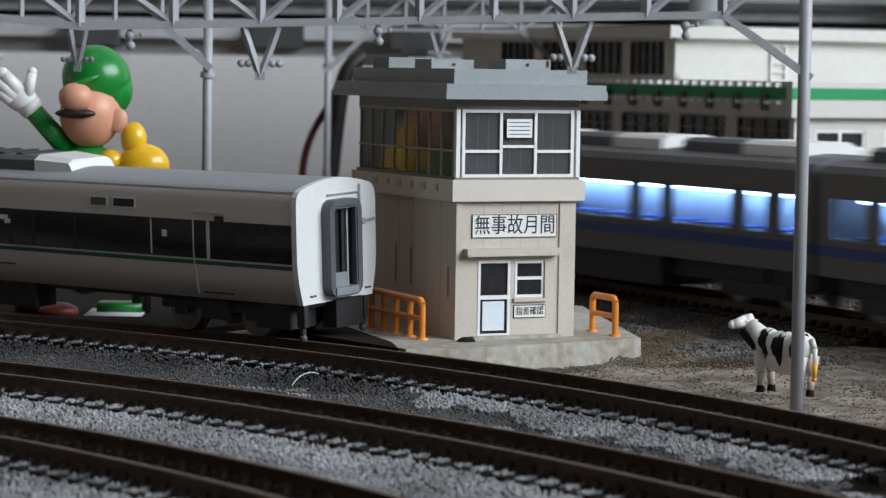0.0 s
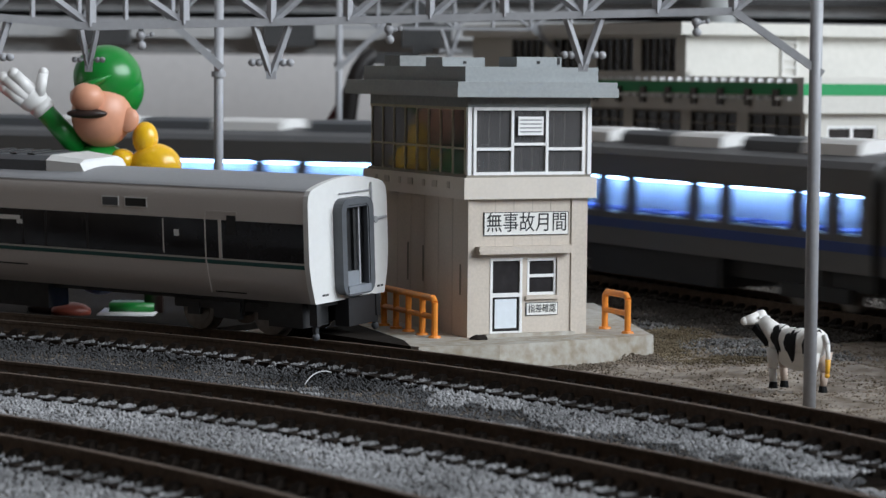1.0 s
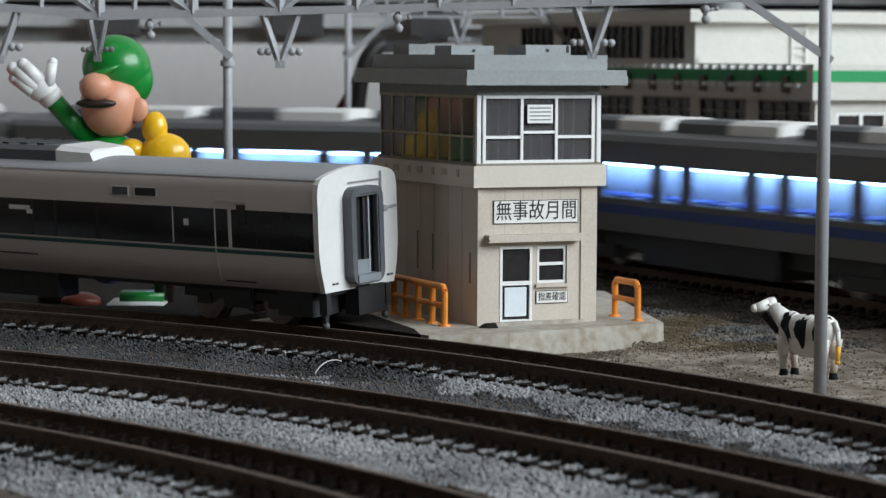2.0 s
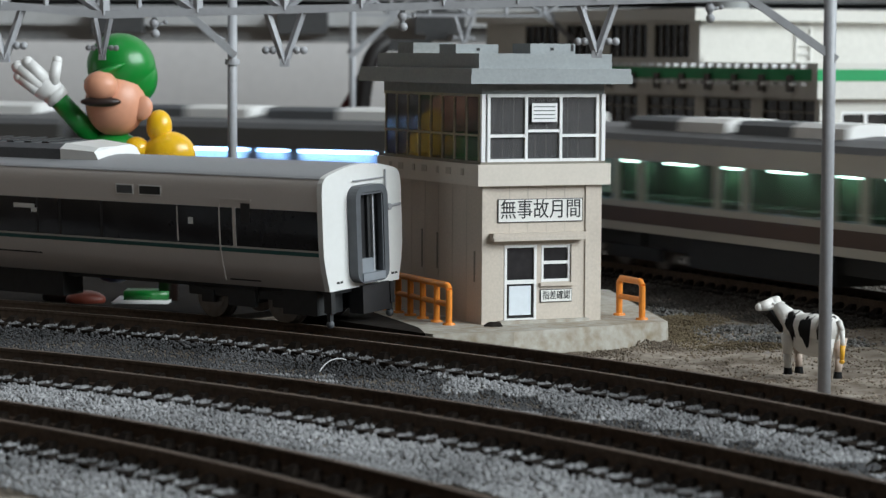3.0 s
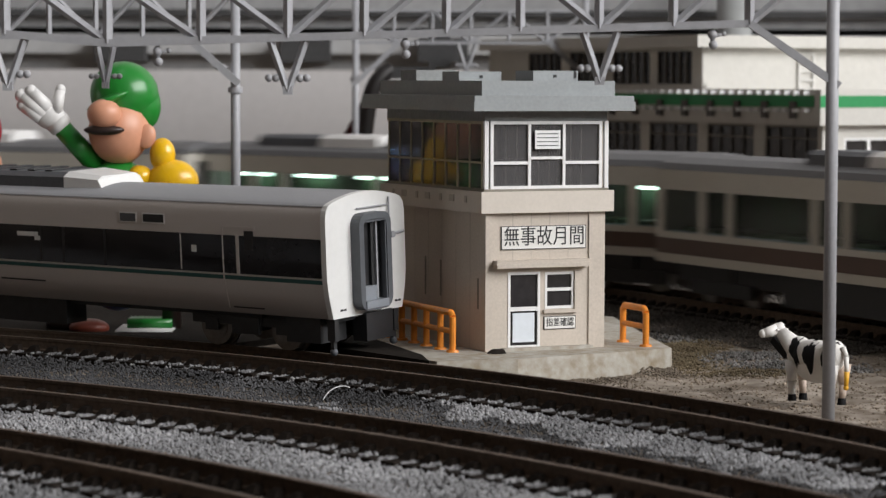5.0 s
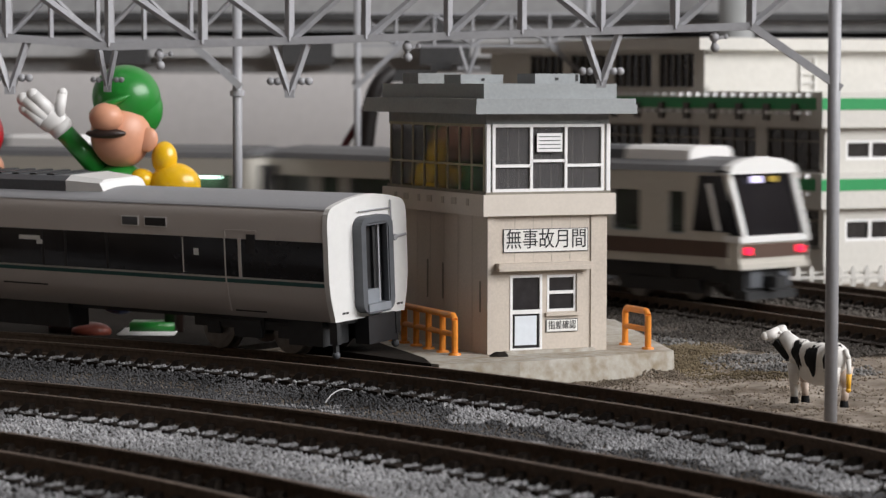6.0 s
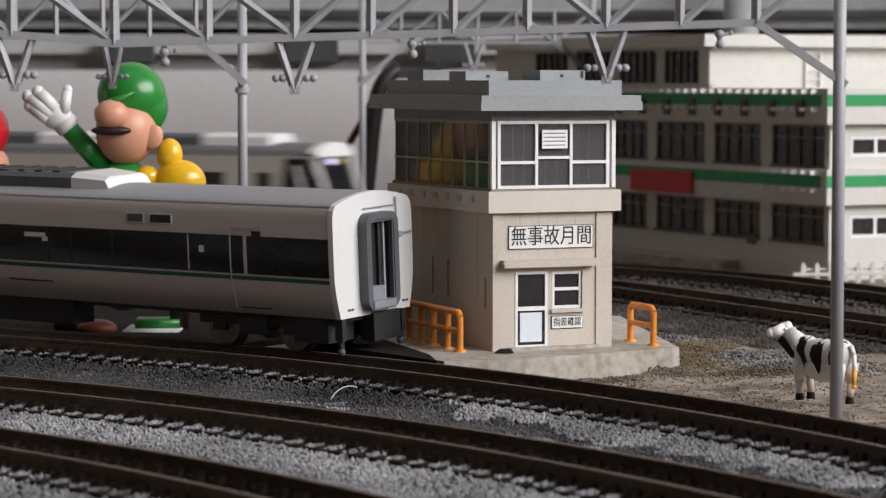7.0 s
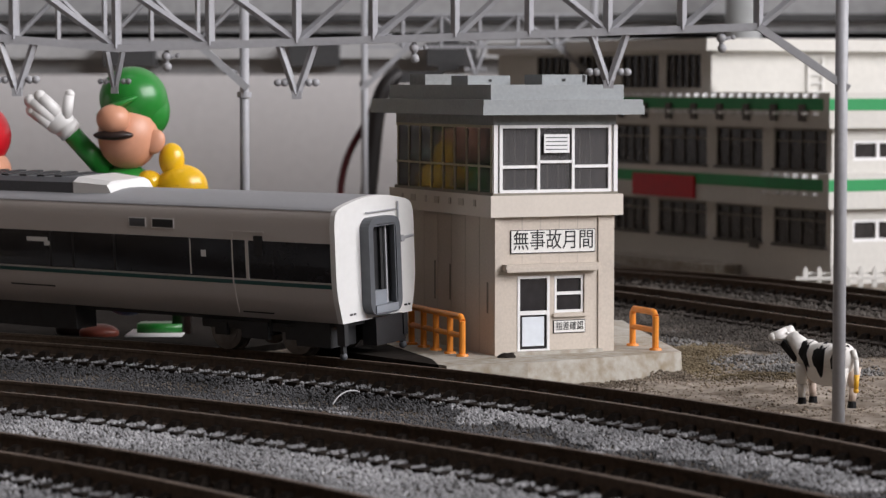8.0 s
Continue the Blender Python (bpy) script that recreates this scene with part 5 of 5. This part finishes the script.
# ---- the running train: six lit cars ----
M_TRBODY = mat("train_body", (0.11, 0.108, 0.106), 0.42, 0.15, vary=0.06, grain=1200, blotch=40)
M_TRSILVER = mat("train_silver", (0.58, 0.555, 0.50), 0.42, 0.15, vary=0.06, grain=1200, blotch=40)
M_TRBROWN = mat("train_brown_stripe", (0.10, 0.06, 0.045), 0.45, vary=0.1)
M_TRBLUE = mat("train_blue_stripe", (0.012, 0.04, 0.19), 0.4, vary=0.1)
M_TRROOF = mat("train_roof", (0.13, 0.13, 0.135), 0.6, vary=0.12)
M_TRPANE = glass("train_pane", (0.85, 0.9, 0.9), 0.0, 0.03, 0.05)
M_GLOWBLUE = glow("blue_white_lamp", (0.42, 0.58, 1.0), 26.0)
M_GLOWGREEN = glow("green_white_lamp", (0.8, 1.0, 0.85), 8.0)
M_SEATBLUE = mat("seat_blue", (0.10, 0.16, 0.55), 0.7, vary=0.5, grain=160, blotch=60)
M_SEATGREEN = mat("seat_green", (0.07, 0.13, 0.065), 0.7, vary=0.6, grain=160, blotch=70)
M_INNER = mat("inner_lining", (0.55, 0.58, 0.62), 0.6, vary=0.15, grain=200, blotch=60)
M_SIGNYELLOW = mat("sign_yellow", (0.42, 0.30, 0.04), 0.5, vary=0.2)
M_TAIL = glow("tail_lamp", (1.0, 0.008, 0.05), 2.2)
M_MARKER = glow("lit_marker", (0.75, 0.7, 1.0), 0.6)
CAR, PITCH = 129.0, 132.5


def running_car(lit, tail=False, head=False):
    """Local x runs towards the tail; the car's middle is at the origin, z from the rail's top."""
    h, w = CAR / 2, 19.0
    t = empty("lit_train_car", Matrix(), "last silver model train car with two glowing red tail lamps" if tail else "model train car with blue-lit windows and a blue stripe" if lit == "blue" else "silver model train car with green interior and a brown stripe", "train car", "cars of the running train")
    z0, zs, zh, zr = 6.9, 12.9 if lit == "blue" else 12.4, 19.5 if lit == "blue" else 20.0, 24.2
    half = w / 2
    spans = [(-61, -51), (-48, -41), (-38, -20), (-17, -10), (-7, 11), (14, 21), (24, 42), (45, 52), (55, 61)]
    if lit == "green":
        spans = [(-62, -50), (-48.2, -41), (-39.2, -15), (-13.2, -6), (-4.2, 20), (21.8, 29), (30.8, 49), (50.8, 61)]
    if tail:
        spans = [(-62, -50), (-48.2, -41), (-39.2, -15), (-13.2, -6), (-4.2, 31), (36, 43), (50, 54)]
    bm = bmesh.new()
    for s in (-1, 1):
        a, b = (half - 0.8) * s, half * s
        y0, y1 = min(a, b), max(a, b)
        box(bm, -h, h, y0, y1, z0, zs)
        box(bm, -h, h, y0, y1, zh, zr - 0.6)
        x = -h
        for p, q in spans:
            box(bm, x, p, y0, y1, zs, zh)
            x = q
        box(bm, x, h, y0, y1, zs, zh)
    box(bm, -h, -h + 0.8, -half + 0.8, half - 0.8, z0, zr)
    if not tail:
        box(bm, h - 0.8, h, -half + 0.8, half - 0.8, z0, zr)
    part("body", bm, M_TRBODY if lit == "blue" else M_TRSILVER, t)
    bm = bmesh.new()
    extrude_x(bm, [(-half - 0.05, zr - 0.7), (-half + 0.9, zr + 0.5), (-half + 4, zr + 1.5), (0, zr + 2.0), (half - 4, zr + 1.5), (half - 0.9, zr + 0.5), (half + 0.05, zr - 0.7)], -h, h)
    part("roof", bm, M_TRROOF, t)
    part("floor", B((-h + 0.8, h - 0.8, -half + 0.8, half - 0.8, z0, z0 + 0.8)), M_DARKGREY, t)
    seat = M_SEATBLUE if lit == "blue" else M_SEATGREEN
    for s in (-1, 1):
        part("pane", B((-h + 1, h - 1 - (8 if tail else 0), s * (half - 0.45) - 0.05, s * (half - 0.45) + 0.05, zs, zh)), M_TRPANE, t)
        part("stripe", B((-h, h, s * (half + 0.06) - 0.08, s * (half + 0.06) + 0.08, 10.2 if lit == "blue" else 8.5, 11.9 if lit == "blue" else 11.3)), M_TRBLUE if lit == "blue" else M_TRBROWN, t)
    part("partition", B((-h + 2, h - (10 if tail else 2), -0.4, 0.4, z0 + 0.8, zh + 0.6)), M_INNER if lit == "blue" else seat, t)
    for i in range(11):
        x = -h + 8 + i * 10.6
        if x < h - 12:
            part("seat_row", B((x, x + 6.5, -half + 1.2, -1.0, z0 + 0.8, zs + (0.6 if lit == "blue" else 1.0))), seat, t)
    for s in (-1, 1):
        part("inner_sill", B((-h + 2, h - (10 if tail else 2), s * (half - 1.5) - 0.7, s * (half - 1.5) + 0.7, zs - 0.5, zs + 0.25)), M_INNER, t)
    if lit == "blue":
        part("ceiling_lamp", B((-h + 2, h - 3, -2.6, -1.4, zh - 0.95, zh - 0.55)), M_GLOWBLUE, t, "lit ceiling strip")
    elif not tail:
        for i in range(7):
            x = -h + 4 + i * 17.5
            part("ceiling_lamp", B((x, x + 9.0, -2.6, -1.4, zh - 0.95, zh - 0.55)), M_GLOWGREEN, t, "lit ceiling lamp")
    for x in (-14, 26) if tail else (-48, -10, 30) if lit == "blue" else (-43, -6):
        bm = bmesh.new()
        extrude_x(bm, [(-6, zr + 1.0), (-5.6, zr + 3.0), (-4.4, zr + 3.7), (4.4, zr + 3.7), (5.6, zr + 3.0), (6, zr + 1.0)], x - 8, x + 10)
        u = part("roof_unit", bm, M_ROOFUNIT, t, bevel=0.3)
        bm = bmesh.new()
        extrude_x(bm, [(-6.1, zr + 1.0), (-5.7, zr + 3.1), (-4.4, zr + 3.85), (4.4, zr + 3.85), (5.7, zr + 3.1), (6.1, zr + 1.0)], x + 10, x + 26)
        part("cowl", bm, M_TOYWHITE, u, "white roof cowl", bevel=1.1)
    part("underframe", B((-h + 3, h - 3, -6.5, 6.5, 3.6, z0), (-25, 20, -8.4, 8.4, 1.5, z0)), M_DARKGREY, t)
    for x in (-46, 46):
        b = part("bogie", B((x - 10, x + 10, -7.4, -6.4, 1.6, 4.0), (x - 10, x + 10, 6.4, 7.4, 1.6, 4.0), (x - 3, x + 3, -7, 7, 2.4, z0)), M_DARKGREY, t)
        for dx in (-7, 7):
            bm = bmesh.new()
            for y in (-4.5, 4.5):
                tube(bm, (x + dx, y - 0.7, 2.85), (x + dx, y + 0.7, 2.85), 2.85, seg=18)
            tube(bm, (x + dx, -4.5, 2.85), (x + dx, 4.5, 2.85), 0.6)
            part("wheelset", bm, M_WHEEL, b)
    if tail:
        # cab end: raked dark windscreen between white pillars, white bars and red lamps
        bm = bmesh.new()
        v = [bm.verts.new(c) for c in ((h - 1.2, -half, zr - 0.2), (h - 1.2, half, zr - 0.2), (h + 2.6, half - 0.3, 12.2), (h + 2.6, -half + 0.3, 12.2), (h - 3, -half, zr - 0.2), (h - 3, half, zr - 0.2), (h - 3, half, 12.2), (h - 3, -half, 12.2))]
        for q in ((0, 1, 2, 3), (4, 7, 6, 5), (0, 4, 5, 1), (3, 2, 6, 7), (0, 3, 7, 4), (1, 5, 6, 2)):
            bm.faces.new([v[i] for i in q])
        ws = part("windscreen", bm, M_BANDGLASS, t, "raked dark windscreen")
        for s in (-1, 1):
            bm = bmesh.new()
            bar(bm, (h - 0.9, s * (half - 0.8), zr - 0.4), (h + 2.85, s * (half - 1.0), 12.2), 0.8, 1.1)
            part("pillar", bm, M_CAREND, ws, "white window pillar")
            part("tail_lamp", B((h + 2.3, h + 2.95, s * 7.2 - 0.95, s * 7.2 + 0.95, 9.1, 10.3)), M_TAIL, t, "glowing red tail lamp")
        part("cab_front", B((h - 3, h + 2.5, -half + 0.2, half - 0.2, z0, 11.2)), M_TRSILVER, t, bevel=0.4)
        part("white_bar", B((h - 1, h + 2.9, -half - 0.05, half + 0.05, 11.2, 12.4)), M_CAREND, t, bevel=0.3)
        part("lower_bar", B((h - 3, h + 2.9, -half + 0.1, half - 0.1, 6.4, 7.5)), M_TRSILVER, t, bevel=0.3)
        part("front_stripe", B((h + 2.45, h + 2.6, -half + 0.5, half - 0.5, 8.4, 10.9)), M_TRBROWN, t)
        bm = bmesh.new()
        extrude_x(bm, [(-half - 0.1, zr - 0.9), (-half + 0.8, zr + 0.6), (-half + 4, zr + 1.7), (0, zr + 2.2), (half - 4, zr + 1.7), (half - 0.8, zr + 0.6), (half + 0.1, zr - 0.9)], h - 1.8, h + 0.2)
        part("visor", bm, M_CAREND, t, "white roof edge over the windscreen", bevel=0.3)
        part("destination_board", B((h - 0.1, h + 0.25, -3.8, -0.4, 21.7, 22.9)), M_MARKER, t, "lit destination board")
        part("destination_board", B((h - 0.1, h + 0.25, 1.2, 3.8, 21.8, 22.8)), M_SIGNYELLOW, t)
        for s in (-1, 1):
            y = s * (half + 0.06)
            bm = bmesh.new()
            q = [(h - 8.5, 13.0), (h + 1.8, 13.0), (h - 1.4, zr - 1.2), (h - 7.0, zr - 1.2)]
            f0 = [bm.verts.new((x, y - 0.06, z)) for x, z in q]
            f1 = [bm.verts.new((x, y + 0.06, z)) for x, z in q]
            bm.faces.new(f0)
            bm.faces.new(f1[::-1])
            for i in range(4):
                bm.faces.new((f0[i], f0[(i + 1) % 4], f1[(i + 1) % 4], f1[i]))
            cs = part("cab_side", bm, M_BANDGLASS, t, "black cab side panel")
            bm = bmesh.new()
            bar(bm, (h - 2.2, y + 0.1 * s, 13.2), (h - 4.6, y + 0.1 * s, zr - 2.6), 1.0, 0.2)
            part("pillar", bm, M_CAREND, cs)
        part("plough", B((h - 3, h + 1.0, -6.4, 6.4, 2.2, 6.8), (h - 1, h + 2.2, -6.8, 6.8, 0.9, 2.4)), M_DARKGREY, t, bevel=0.3)
        part("hose_box", B((h + 1.0, h + 1.8, -5.6, -2.2, 3.0, 6.0)), M_MIDGREY, t, bevel=0.2)
        part("hose_box", B((h + 1.0, h + 1.8, 2.6, 5.6, 3.0, 5.6)), M_MIDGREY, t, bevel=0.2)
        part("coupler", B((h, h + 4.5, -1.5, 1.5, 3.0, 5.0)), M_DARKGREY, t, bevel=0.3)
    else:
        part("gangway", B((h, h + 2.4, -4, 4, 7.5, 22.0)), M_DARKGREY, t)
    if head:
        part("cab_front", B((-h - 2.5, -h, -half + 0.3, half - 0.3, 6.9, 23.0)), M_DARKGREY, t, bevel=0.8)
    return t


CARS = []


def build_train():
    CARS.append(running_car("blue", head=True))
    for i in range(2):
        CARS.append(running_car("blue") if i == 0 else copy_thing(CARS[1], Matrix()))
    CARS.append(running_car("green"))
    CARS.append(copy_thing(CARS[3], Matrix()))
    CARS.append(running_car("green", tail=True))


build_train()


def car_pose(s):
    """The pose of a car whose middle is at s on the running line."""
    xa, ya, _ = LINE_B.at(s - 46)
    xb, yb, _ = LINE_B.at(s + 46)
    return P((xa + xb) / 2, (ya + yb) / 2, 3.3, 0, 0, math.degrees(math.atan2(yb - ya, xb - xa)))


SPEED = 118.0


def motions():
    for i, car in enumerate(CARS):
        rows = []
        for k in range(33):
            t = k * 0.25
            tail = 143.0 - SPEED * (t - 5.8)
            rows.append((t, car_pose(tail - CAR / 2 - 3 - PITCH * (5 - i))))
        walk(car, rows)


motions()
